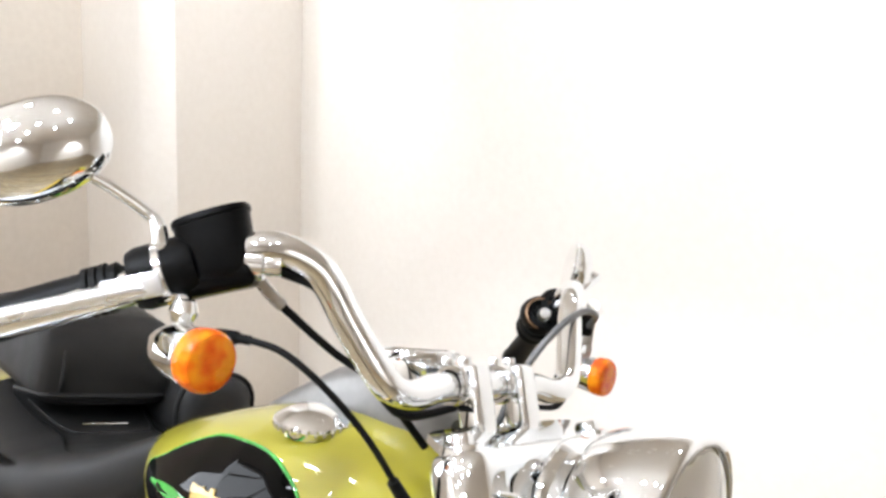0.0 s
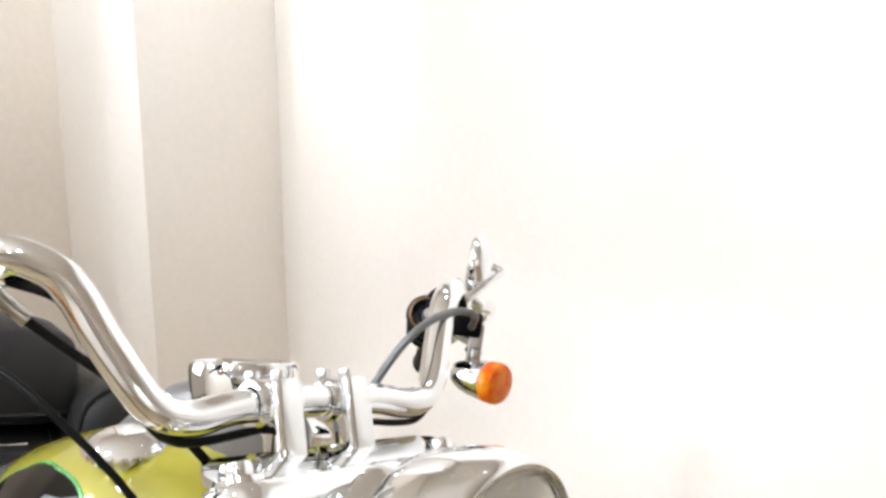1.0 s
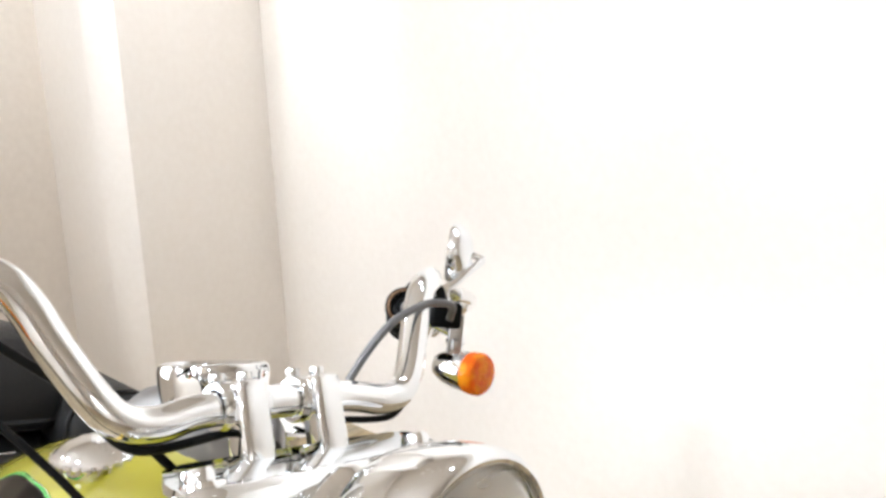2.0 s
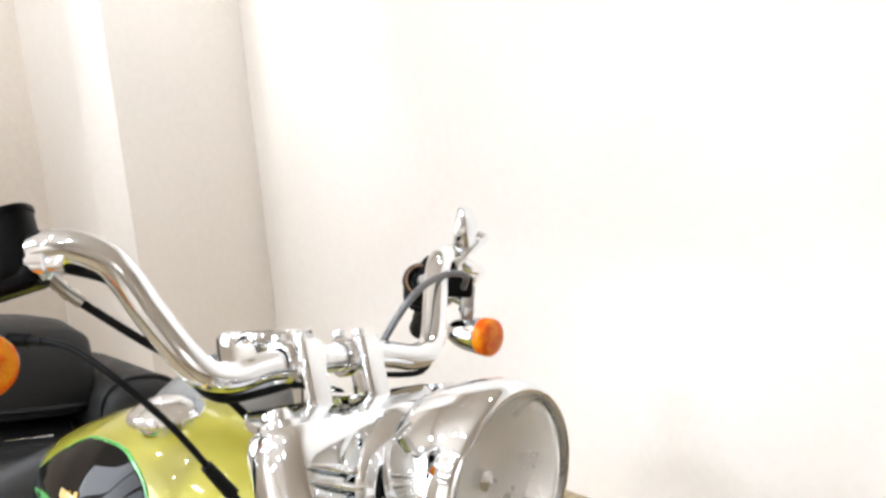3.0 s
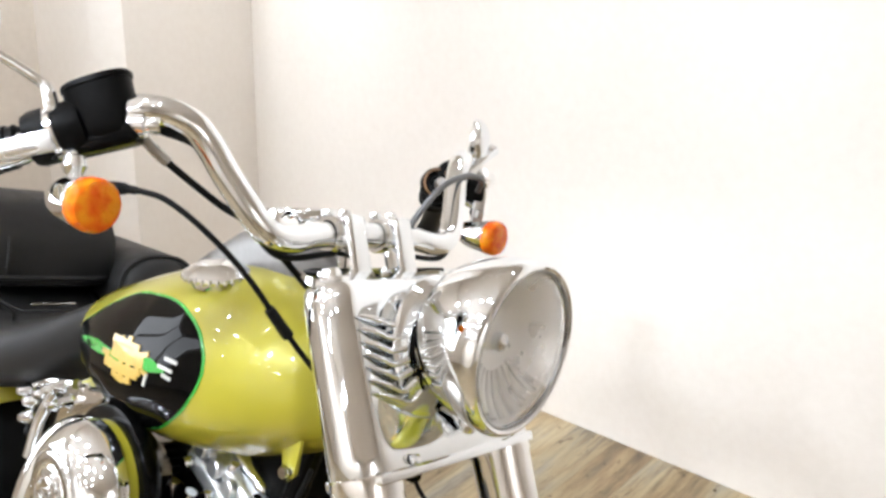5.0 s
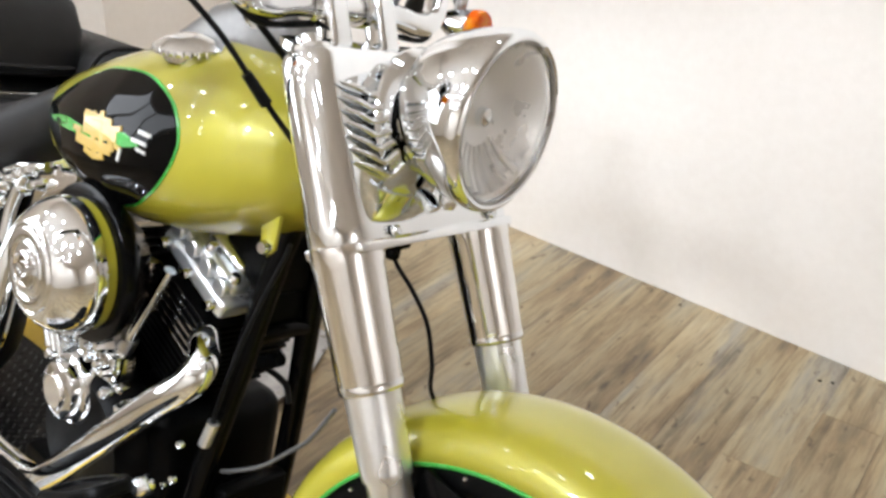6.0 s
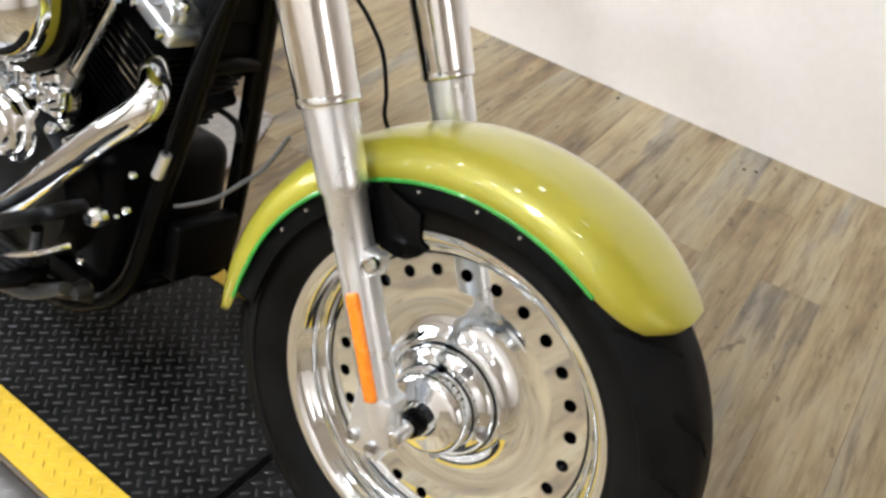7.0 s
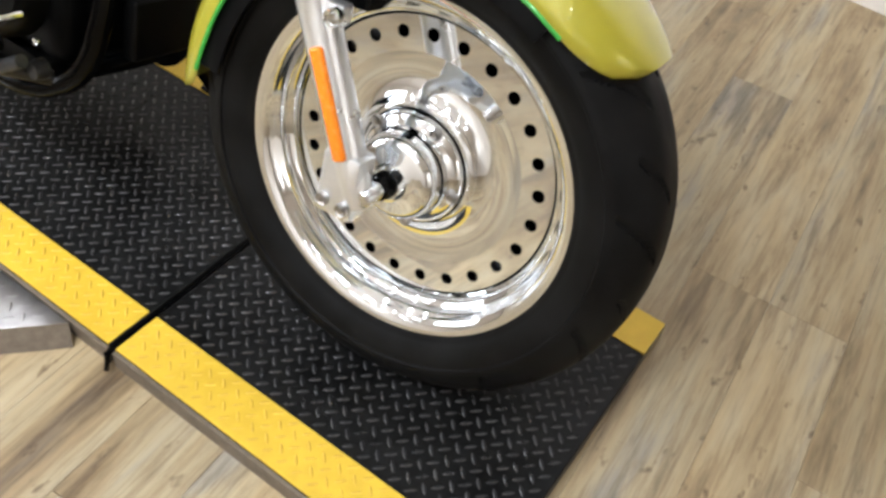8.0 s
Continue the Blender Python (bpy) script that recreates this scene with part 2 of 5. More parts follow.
def part(name, bm, material, parent, label="", angle=40):
    """One mesh object under a thing or under a part, in the thing's own axes."""
    ob = new(name, finish(name, bm, material, angle))
    ob.parent = parent
    return tagged(ob, label) if label else ob


def thing(name, at=None, label="", category="", group="", kind=""):
    ob = new(name)
    ob.empty_display_size = 0.1
    if at is not None:
        ob.matrix_world = at
    return tagged(ob, label, category, group, kind)


def solid(name, bm, material, label="", category="", group="", kind="", at=None):
    ob = new(name, finish(name, bm, material))
    if at is not None:
        ob.matrix_world = at
    return tagged(ob, label, category, group, kind)


def shift(bm, m):
    bmesh.ops.transform(bm, matrix=m, verts=bm.verts)
    return bm


def merge(*parts):
    out = parts[0]
    for p in parts[1:]:
        mesh = bpy.data.meshes.new("joined")
        p.to_mesh(mesh)
        p.free()
        out.from_mesh(mesh)
        bpy.data.meshes.remove(mesh)
    return out


def box(x0, x1, y0, y1, z0, z1, bevel=0.0, segments=2):
    bm = bmesh.new()
    bmesh.ops.create_cube(bm, size=1.0)
    m = Matrix.Translation(((x0 + x1) / 2, (y0 + y1) / 2, (z0 + z1) / 2)) @ Matrix.Diagonal((x1 - x0, y1 - y0, z1 - z0, 1))
    bmesh.ops.transform(bm, matrix=m, verts=bm.verts)
    if bevel:
        bmesh.ops.bevel(bm, geom=bm.edges, offset=bevel, segments=segments, profile=0.5, affect="EDGES")
    return bm


def skin(rings, closed=True, caps=True):
    """A surface through rings of equally many points."""
    bm = bmesh.new()
    rows = [[bm.verts.new(p) for p in r] for r in rings]
    n = len(rows[0])
    for a, b in zip(rows, rows[1:]):
        for i in range(n if closed else n - 1):
            j = (i + 1) % n
            bm.faces.new((a[i], a[j], b[j], b[i]))
    if caps and closed:
        bm.faces.new(rows[0][::-1])
        bm.faces.new(rows[-1])
    return bm


def frame_on(direction):
    d = Vector(direction).normalized()
    return d.to_track_quat("Z", "X").to_matrix()


def lathe(profile, centre, axis, segments=48, caps=False):
    """Turns (radius, height) pairs about the axis through centre."""
    m = frame_on(axis)
    rings = []
    for r, h in profile:
        rings.append([Vector(centre) + m @ Vector((r * math.cos(a), r * math.sin(a), h)) for a in (2 * math.pi * i / segments for i in range(segments))])
    return skin(rings, True, caps)


def spline(points, steps=8):
    p = [Vector(q) for q in points]
    p = [2 * p[0] - p[1]] + p + [2 * p[-1] - p[-2]]
    out = []
    for a, b, c, d in zip(p, p[1:], p[2:], p[3:]):
        for k in range(steps):
            t = k / steps
            out.append(0.5 * (2 * b + (c - a) * t + (2 * a - 5 * b + 4 * c - d) * t * t + (3 * b - a - 3 * c + d) * t ** 3))
    return out + [p[-2]]


def tube(points, radius, sides=14, steps=8, caps=True):
    """A round bar along a smooth line; radius may be a list along the given points."""
    line = spline(points, steps) if steps > 1 else [Vector(p) for p in points]
    n = len(line)
    radii = [radius] * n if isinstance(radius, (int, float)) else [float(q) for q in np.interp(np.linspace(0, len(radius) - 1, n), range(len(radius)), radius)]
    ahead = (line[1] - line[0]).normalized()
    side = ahead.orthogonal().normalized()
    rings = []
    for i, p in enumerate(line):
        d = (line[min(i + 1, n - 1)] - line[max(i - 1, 0)]).normalized()
        side = (side - d * side.dot(d)).normalized()
        up = d.cross(side)
        rings.append([p + radii[i] * (math.cos(a) * side + math.sin(a) * up) for a in (2 * math.pi * k / sides for k in range(sides))])
    return skin(rings, True, caps)


def slab(outline, thickness, m=None, bevel=0.0):
    """A flat plate of the given outline in x and y, rising by its thickness."""
    bm = bmesh.new()
    f = bm.faces.new([bm.verts.new((x, y, 0)) for x, y in outline])
    ext = bmesh.ops.extrude_face_region(bm, geom=[f])
    bmesh.ops.translate(bm, verts=[v for v in ext["geom"] if isinstance(v, bmesh.types.BMVert)], vec=(0, 0, thickness))
    bmesh.ops.recalc_face_normals(bm, faces=bm.faces)
    if bevel:
        bmesh.ops.bevel(bm, geom=bm.edges, offset=bevel, segments=2, profile=0.5, affect="EDGES")
    if m is not None:
        shift(bm, m)
    return bm


def bolt(p, axis, r=0.008, h=0.007):
    return merge(lathe([(0, h), (r * 0.45, h), (r * 0.5, h * 0.6), (r * 0.9, h), (r, h * 0.7), (r, 0)], p, axis, 12))


def oval(a, b, n=24, power=2.0):
    out = []
    for i in range(n):
        t = 2 * math.pi * i / n
        c, s = math.cos(t), math.sin(t)
        out.append((a * math.copysign(abs(c) ** (2 / power), c), b * math.copysign(abs(s) ** (2 / power), s)))
    return out


# ---------- the room ----------
FLOOR = 0.0
WALL_TURN = 5.74


def wall_between(name, a, b, material, label, thick=0.12, height=CEIL):
    """An upright wall whose visible face runs from a to b, its thickness behind that face, on the right of the way."""
    a, b = Vector((*a, 0)), Vector((*b, 0))
    d = (b - a).normalized()
    n = Vector((d.y, -d.x, 0)) * thick
    bm = skin([[a, b, b + n, a + n], [p + Vector((0, 0, height)) for p in (a, b, b + n, a + n)]])
    return solid(name, bm, material, label, "wall", kind="structure")


def on_back(x):
    return (x, (1.5943 - x * math.sin(radians(WALL_TURN))) / math.cos(radians(WALL_TURN)))


CORNER = on_back(-2.63)
PIER = (-2.546, 1.215)
PIER_END = (-3.3, 1.290)
wall_between("wall_north", on_back(4.2), CORNER, WALL, "smooth white painted display wall behind the motorcycle")


def wall_prism(name, outline, material, label):
    """An upright wall on a plan outline."""
    return solid(name, skin([[Vector((x, y, z)) for x, y in outline] for z in (0.0, CEIL)]), material, label, "wall", kind="structure")


HEEL = (PIER[0] - 0.10, PIER[1] + 0.12)
wall_prism("wall_west", [CORNER, PIER, HEEL, (CORNER[0] - 0.12, CORNER[1])], WALL, "white painted return of the display wall")
# added curve: the pier's face rounds to a hard arris, to catch a bright strip
nose = [(PIER[0] - 0.155 * k, PIER[1] - 0.046 * math.sin(k * math.pi / 2) ** 0.9) for k in np.linspace(0, 1, 13).tolist()]
wall_prism("wall_pier", nose + [PIER_END, (PIER_END[0], PIER_END[1] + 0.12), (HEEL[0] - 0.002, HEEL[1])], WALL, "white painted pier beside the return, its face curved to brighten towards the corner")
WIN = (-2.6, -0.7, 0.75, 2.30)
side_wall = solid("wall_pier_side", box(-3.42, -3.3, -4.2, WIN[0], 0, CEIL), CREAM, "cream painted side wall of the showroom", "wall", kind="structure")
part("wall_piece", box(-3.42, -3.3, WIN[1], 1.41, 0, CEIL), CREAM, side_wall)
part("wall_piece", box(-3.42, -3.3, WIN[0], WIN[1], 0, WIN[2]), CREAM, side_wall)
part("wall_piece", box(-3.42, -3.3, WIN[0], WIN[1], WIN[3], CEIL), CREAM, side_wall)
window = solid("window_1", box(-3.44, -3.29, WIN[0], WIN[1], WIN[2] - 0.03, WIN[2]), WALL, "white framed window in the side wall", "window", kind="structure")
for y in (WIN[0], WIN[0] + 0.62, WIN[1] - 0.66, WIN[1] - 0.04):
    part("window_frame", box(-3.40, -3.34, y, y + 0.04, WIN[2], WIN[3]), WALL, window)
part("window_frame", box(-3.40, -3.34, WIN[0], WIN[1], WIN[3] - 0.04, WIN[3] - 0.001), WALL, window)
DAY = bpy.data.materials.new("daylight_sky")
DAY.use_nodes = True
DAY.node_tree.nodes["Principled BSDF"].inputs["Base Color"].default_value = (0.8, 0.85, 0.9, 1)
DAY.node_tree.nodes["Principled BSDF"].inputs["Emission Color"].default_value = (1.0, 0.97, 0.92, 1)
DAY.node_tree.nodes["Principled BSDF"].inputs["Emission Strength"].default_value = 7.0
solid("backdrop", box(-4.62, -4.6, -4.4, 0.6, -0.1, 3.2), DAY, "plain bright sky outside the window", "sky", kind="structure")
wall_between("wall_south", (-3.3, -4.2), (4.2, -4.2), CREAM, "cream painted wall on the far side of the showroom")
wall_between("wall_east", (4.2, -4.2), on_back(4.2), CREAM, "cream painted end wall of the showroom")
solid("ceiling", box(-3.6, 4.4, -4.4, 2.2, CEIL, CEIL + 0.1), CEILING, "plain off-white ceiling", "ceiling", kind="structure")
floor = solid("floor", box(-3.6, 4.4, -4.4, 2.2, -0.1, FLOOR - 0.006), GROUT, "worn oak-look plank floor", "floor", kind="structure")


def ceiling_spot(x, y, tx, ty, tz, watts, cone, blend, size):
    ob = thing("ceiling_spotlight", Matrix.Translation((x, y, CEIL)), "small white ceiling spotlight out of view, switched on", "spotlight", "ceiling spotlights")
    part("mount", lathe([(0, 0), (0.05, 0), (0.05, -0.012), (0.015, -0.016), (0.012, -0.05)], (0, 0, 0), (0, 0, 1), 20), WALL, ob)
    d = (Vector((tx, ty, tz)) - Vector((x, y, CEIL))).normalized()
    part("can", lathe([(0, -0.01), (0.035, -0.01), (0.042, 0.0), (0.042, 0.03), (0.038, 0.03), (0.038, 0.004), (0, 0.002)], Vector((0, 0, -0.06)), d, 20), WALL, ob)
    spot(x, y, tx, ty, tz, watts, cone, blend, size)


for row in SPOTS:
    ceiling_spot(*row)


def hung_bulb(x, y, z):
    ob = thing("pendant_bulb", Matrix.Translation((x, y, CEIL)), "bare round pendant bulb on a short cord, switched on", "pendant lamp", "pendant bulbs")
    part("rose", lathe([(0, 0), (0.04, 0), (0.04, -0.012), (0.006, -0.02)], (0, 0, 0), (0, 0, 1), 16), WALL, ob)
    part("cord", tube([(0, 0, -0.015), (0, 0, z - CEIL + 0.10)], 0.003, 6, 1), WALL, ob)
    part("socket", lathe([(0.004, 0.105), (0.016, 0.10), (0.018, 0.062), (0.0, 0.062)], (0, 0, z - CEIL), (0, 0, 1), 14), WALL, ob)
    data = bpy.data.lights.new("pendant_bulb_lamp", "POINT")
    data.energy, data.color, data.shadow_soft_size = BULB_WATTS[y], LAMP_COLOUR, 0.042
    lamp = new("bulb_lamp", data)
    lamp.location = (x, y, z)


for row in BULBS:
    hung_bulb(*row)

# ---------- the motorcycle ----------
# Its own axes: x ahead, y to its left, z up, from the front tyre's foot. It leans on its side stand.
LEAN_ANGLE, DECK = -13.1, 0.036
BASE = Matrix.Translation((0, 0, DECK + 0.317)) @ pose(0, 0, 0, LEAN_ANGLE) @ Matrix.Translation((0, 0, -0.32))
bike = thing("motorcycle", BASE, "lime pearl cruiser motorcycle with chrome fork leaning on its stand", "motorcycle")
STEER = Matrix.Translation((-0.36, 0, 0)) @ pose(0, 0, 0, 0, 0, -5.5) @ Matrix.Translation((0.36, 0, 0))
AXLE = Vector((0, 0, 0.32))


def chassis(bm):
    """Turns what belongs to the frame, against the steered front end."""
    return shift(bm, STEER)


# front wheel
HOLES, HOLE_RING, HOLE_R, HOLE_TURN = 25, 0.1657, 0.0083, -0.6333


def wheel_disc():
    """The dished plate with a ring of bored holes."""
    bm = bmesh.new()
    ri, ro, n = 0.142, 0.186, 5
    for k in range(HOLES):
        a0 = HOLE_TURN + 2 * math.pi * k / HOLES
        da = math.pi / HOLES
        edge = []
        for i in range(n):
            edge.append((ri, a0 - da + 2 * da * i / n))
        for i in range(n):
            edge.append((ri + (ro - ri) * i / n, a0 + da))
        for i in range(n):
            edge.append((ro, a0 + da - 2 * da * i / n))
        for i in range(n):
            edge.append((ro - (ro - ri) * i / n, a0 - da))
        cx, cz = HOLE_RING * math.sin(a0), HOLE_RING * math.cos(a0)
        for y, flip in ((-0.005, 1), (0.005, -1)):
            outer, inner = [], []
            for r, a in edge:
                x, z = r * math.sin(a), r * math.cos(a)
                outer.append(bm.verts.new((x, y, z)))
                d = Vector((x - cx, z - cz)).normalized() * HOLE_R
                inner.append(bm.verts.new((cx + d.x, y, cz + d.y)))
            m = len(edge)
            for i in range(m):
                j = (i + 1) % m
                bm.faces.new((outer[i], outer[j], inner[j], inner[i])[::flip])
            if flip == 1:
                first = inner
        for i in range(len(edge)):
            j = (i + 1) % len(edge)
            bm.faces.new((first[i], first[j], inner[j], inner[i]))
    return shift(bm, Matrix.Translation(AXLE))


Y = (0, -1, 0)
rim = part("front_wheel", lathe([(0.186, -0.006), (0.190, 0.010), (0.196, 0.020), (0.199, 0.022), (0.2, 0.030), (0.206, 0.036), (0.2085, 0.040), (0.212, 0.046), (0.221, 0.050), (0.2275, 0.051), (0.2295, 0.048), (0.2285, 0.044), (0.222, 0.040), (0.205, 0.026), (0.198, 0.0), (0.205, -0.026), (0.222, -0.040), (0.2295, -0.048), (0.2275, -0.051), (0.212, -0.046), (0.2, -0.03), (0.19, -0.012)], AXLE, Y, 128), CHROME, bike, "polished chrome front wheel with a ring of round holes")
part("wheel_disc", wheel_disc(), CHROME, rim, "chrome wheel disc with twenty-five bored holes", 30)
part("disc_centre", lathe([(0.142, 0.005), (0.132, 0.0035), (0.115, 0.001), (0.10, 0.002), (0.09, 0.006), (0.082, 0.012), (0.082, -0.012), (0.10, -0.008), (0.142, -0.005)], AXLE, Y, 96), CHROME, rim)
part("hub", lathe([(0.084, 0.006), (0.0845, 0.012), (0.081, 0.015), (0.077, 0.016), (0.0745, 0.020), (0.0745, 0.026), (0.072, 0.030), (0.068, 0.034), (0.063, 0.036), (0.0595, 0.038), (0.0575, 0.044), (0.0560, 0.060), (0.0535, 0.067), (0.049, 0.072), (0.044, 0.0740), (0.032, 0.0750), (0.024, 0.078), (0.020, 0.088), (0.0, 0.088)], AXLE, Y, 72), CHROME, rim, "stepped chrome wheel hub")
part("hub_spacer", lathe([(0.014, 0.080), (0.0165, 0.082), (0.0175, 0.085), (0.0175, 0.093), (0.0150, 0.096), (0.0150, 0.103), (0.012, 0.105)], AXLE, Y, 32), BLACK, rim, "black hub spacer")
for k in range(5):
    a = 2 * math.pi * k / 5 + 0.4
    part("hub_bolt", bolt(AXLE + Vector((0.0695 * math.sin(a), -0.034, 0.0695 * math.cos(a))), Y, 0.0075, 0.008), SILVER_CAST, rim)
# raised black rings stand for the shade between the hub's steps
part("hub_shade_ring", lathe([(0.0745, 0.0205), (0.0765, 0.0215), (0.0765, 0.0245), (0.0740, 0.0255)], AXLE, Y, 64), BLACK, rim)
part("hub_shade_ring", lathe([(0.0560, 0.0450), (0.0582, 0.0455), (0.0582, 0.0485), (0.0560, 0.0490)], AXLE, Y, 64), BLACK, rim)
# black backing added so that the bored holes look dark inside
part("hole_backing", lathe([(0.062, -0.010), (0.10, -0.030), (0.186, -0.032), (0.196, -0.026), (0.196, -0.008)], AXLE, Y, 64), BLACK, rim, "black backing added behind the wheel's holes")
part("brake_rotor", lathe([(0.10, -0.058), (0.146, -0.058), (0.146, -0.063), (0.10, -0.063), (0.10, -0.058)], AXLE, Y, 64), SILVER_CAST, rim, "steel brake rotor")
part("axle", lathe([(0, 0.139), (0.009, 0.139), (0.011, 0.137), (0.016, -0.14), (0.0, -0.14)], AXLE, Y, 24), CHROME, rim)


def tyre_mesh():
    prof = [(0.218, 0.040), (0.226, 0.049), (0.231, 0.0535), (0.234, 0.054), (0.238, 0.0575), (0.252, 0.0645), (0.264, 0.0672), (0.2690, 0.0672), (0.2705, 0.0700), (0.2740, 0.0703), (0.2765, 0.0690)]
    # the tread, crowned from shoulder to shoulder in narrow strips
    prof += [(0.3238 - 0.0445 * (y / 0.0685) ** 3.2, y) for y in [0.0682 - 0.0009 * k for k in range(8)] + [0.0605 - 0.0028 * k for k in range(22)]]
    prof = prof + [(r, -y) for r, y in prof[::-1]]
    n = 720
    rings = []
    for i in range(n):
        a = 2 * math.pi * i / n
        ring = []
        for r, y in prof:
            # slanted grooves cut into the tread
            turn = a * 22 / (2 * math.pi) + abs(y) * 17.0 + (0.5 if y > 0 else 0)
            inner, outer = (0.012, 0.052) if int(turn) % 2 else (0.026, 0.0665)
            cut = 0.006 if r > 0.277 and turn % 1.0 < 0.095 and inner < abs(y) < outer else 0.0
            ring.append(AXLE + Vector(((r - cut) * math.sin(a), -y, (r - cut) * math.cos(a))))
        rings.append(ring)
    return skin(rings + [rings[0]], False, False)


part("front_tyre", tyre_mesh(), RUBBER, rim, "worn black rubber tyre", 50)

# front fender


def fender_skin(a0, a1, crown, edge, half, name, inner=False, lip=0.012):
    """An arched blade over a wheel; angles in degrees from straight up, ahead positive. The ends are rounded off."""
    rings = []
    n = 60
    for i in range(n + 1):
        a = radians(a0 + (a1 - a0) * i / n)
        e = min(1.0, (i / n) * 6.0, (1 - i / n) * 9.0)
        tip = min(1.0, (1 - i / n) * 7.0)
        narrow = (0.80 + 0.20 * math.sqrt(max(0.0, 1 - (1 - e) ** 2))) * (0.58 + 0.42 * math.sqrt(max(0.0, 1 - (1 - tip) ** 2)))
        h = half * narrow
        drop = (crown - edge) * (0.35 + 0.65 * math.sqrt(max(0.0, 1 - (1 - e) ** 2)))
        ring = []
        for k in range(17):
            s = -1 + 2 * k / 16
            p = abs(s)
            y = h * math.sin(p * math.pi / 2) ** 0.92 * (1 if s >= 0 else -1) if p else 0.0
            r = crown - drop * (1 - math.cos(p * math.pi / 2)) ** 1.25
            ring.append((a, r, y))
        rings.append(ring)
    return rings


def fender(a0, a1, crown, edge, half, centre):
    rings = fender_skin(a0, a1, crown, edge, half, "")
    out = []
    for ring in rings:
        outer = [centre + Vector((r * math.sin(a), y, r * math.cos(a))) for a, r, y in ring]
        under = [centre + Vector(((r - 0.004) * math.sin(a), y * 0.965, (r - 0.004) * math.cos(a))) for a, r, y in ring[::-1]]
        out.append(outer + under)
    return skin(out, True, True)


front_fender = part("front_fender", fender(-93, 45, 0.344, 0.297, 0.090, AXLE), LIME, bike, "lime pearl front fender with a green edge stripe", 60)


def edge_stripe(side):
    pts = []
    for i in range(3, 55):
        a, r, y = fender_skin(-93, 45, 0.344, 0.297, 0.090, "")[i][0 if side < 0 else 16]
        pts.append(AXLE + Vector(((r - 0.0025) * math.sin(a), y * 0.986, (r - 0.0025) * math.cos(a))))
    return tube(pts[::3], 0.0030, 8, 3)


part("edge_stripe", edge_stripe(-1), GREEN, front_fender, "bright green edge stripe")
part("edge_stripe", edge_stripe(1), GREEN, front_fender, "bright green edge stripe")


def inner_guard(side):
    rings = []
    for i in range(41):
        a = radians(-84 + 112 * i / 40)
        rings.append([AXLE + Vector((r * math.sin(a), side * y, r * math.cos(a))) for r, y in ((0.328, 0.060), (0.298, 0.0835), (0.268, 0.0850), (0.268, 0.0815), (0.298, 0.080), (0.328, 0.056))])
    return skin(rings)


part("fender_liner", inner_guard(-1), PLASTIC, front_fender, "black liner inside the fender")
part("fender_liner", inner_guard(1), PLASTIC, front_fender, "black liner inside the fender")
for a in (-58, -48, -39, -14, 1, 12):
    p = AXLE + Vector((0.283 * math.sin(radians(a)), -0.085, 0.283 * math.cos(radians(a))))
    part("rivet", lathe([(0, 0.003), (0.002, 0.0025), (0.003, 0)], p, Y, 10), CHROME, front_fender)

# fork
FORK_TOP, FORK_FOOT, LEG_Y = Vector((-0.3333, 0, 0.988)), Vector((-0.0070, 0, 0.302)), 0.1245
ALONG = (FORK_TOP - FORK_FOOT).normalized()
AHEAD = Vector((ALONG.z, 0, -ALONG.x))


def on_fork(z, y=0.0, forward=0.0):
    t = (z - FORK_FOOT.z) / (FORK_TOP.z - FORK_FOOT.z)
    return FORK_FOOT.lerp(FORK_TOP, t) + Vector((0, y, 0)) + AHEAD * forward


def span(z0, z1):
    return (z1 - z0) / ALONG.z


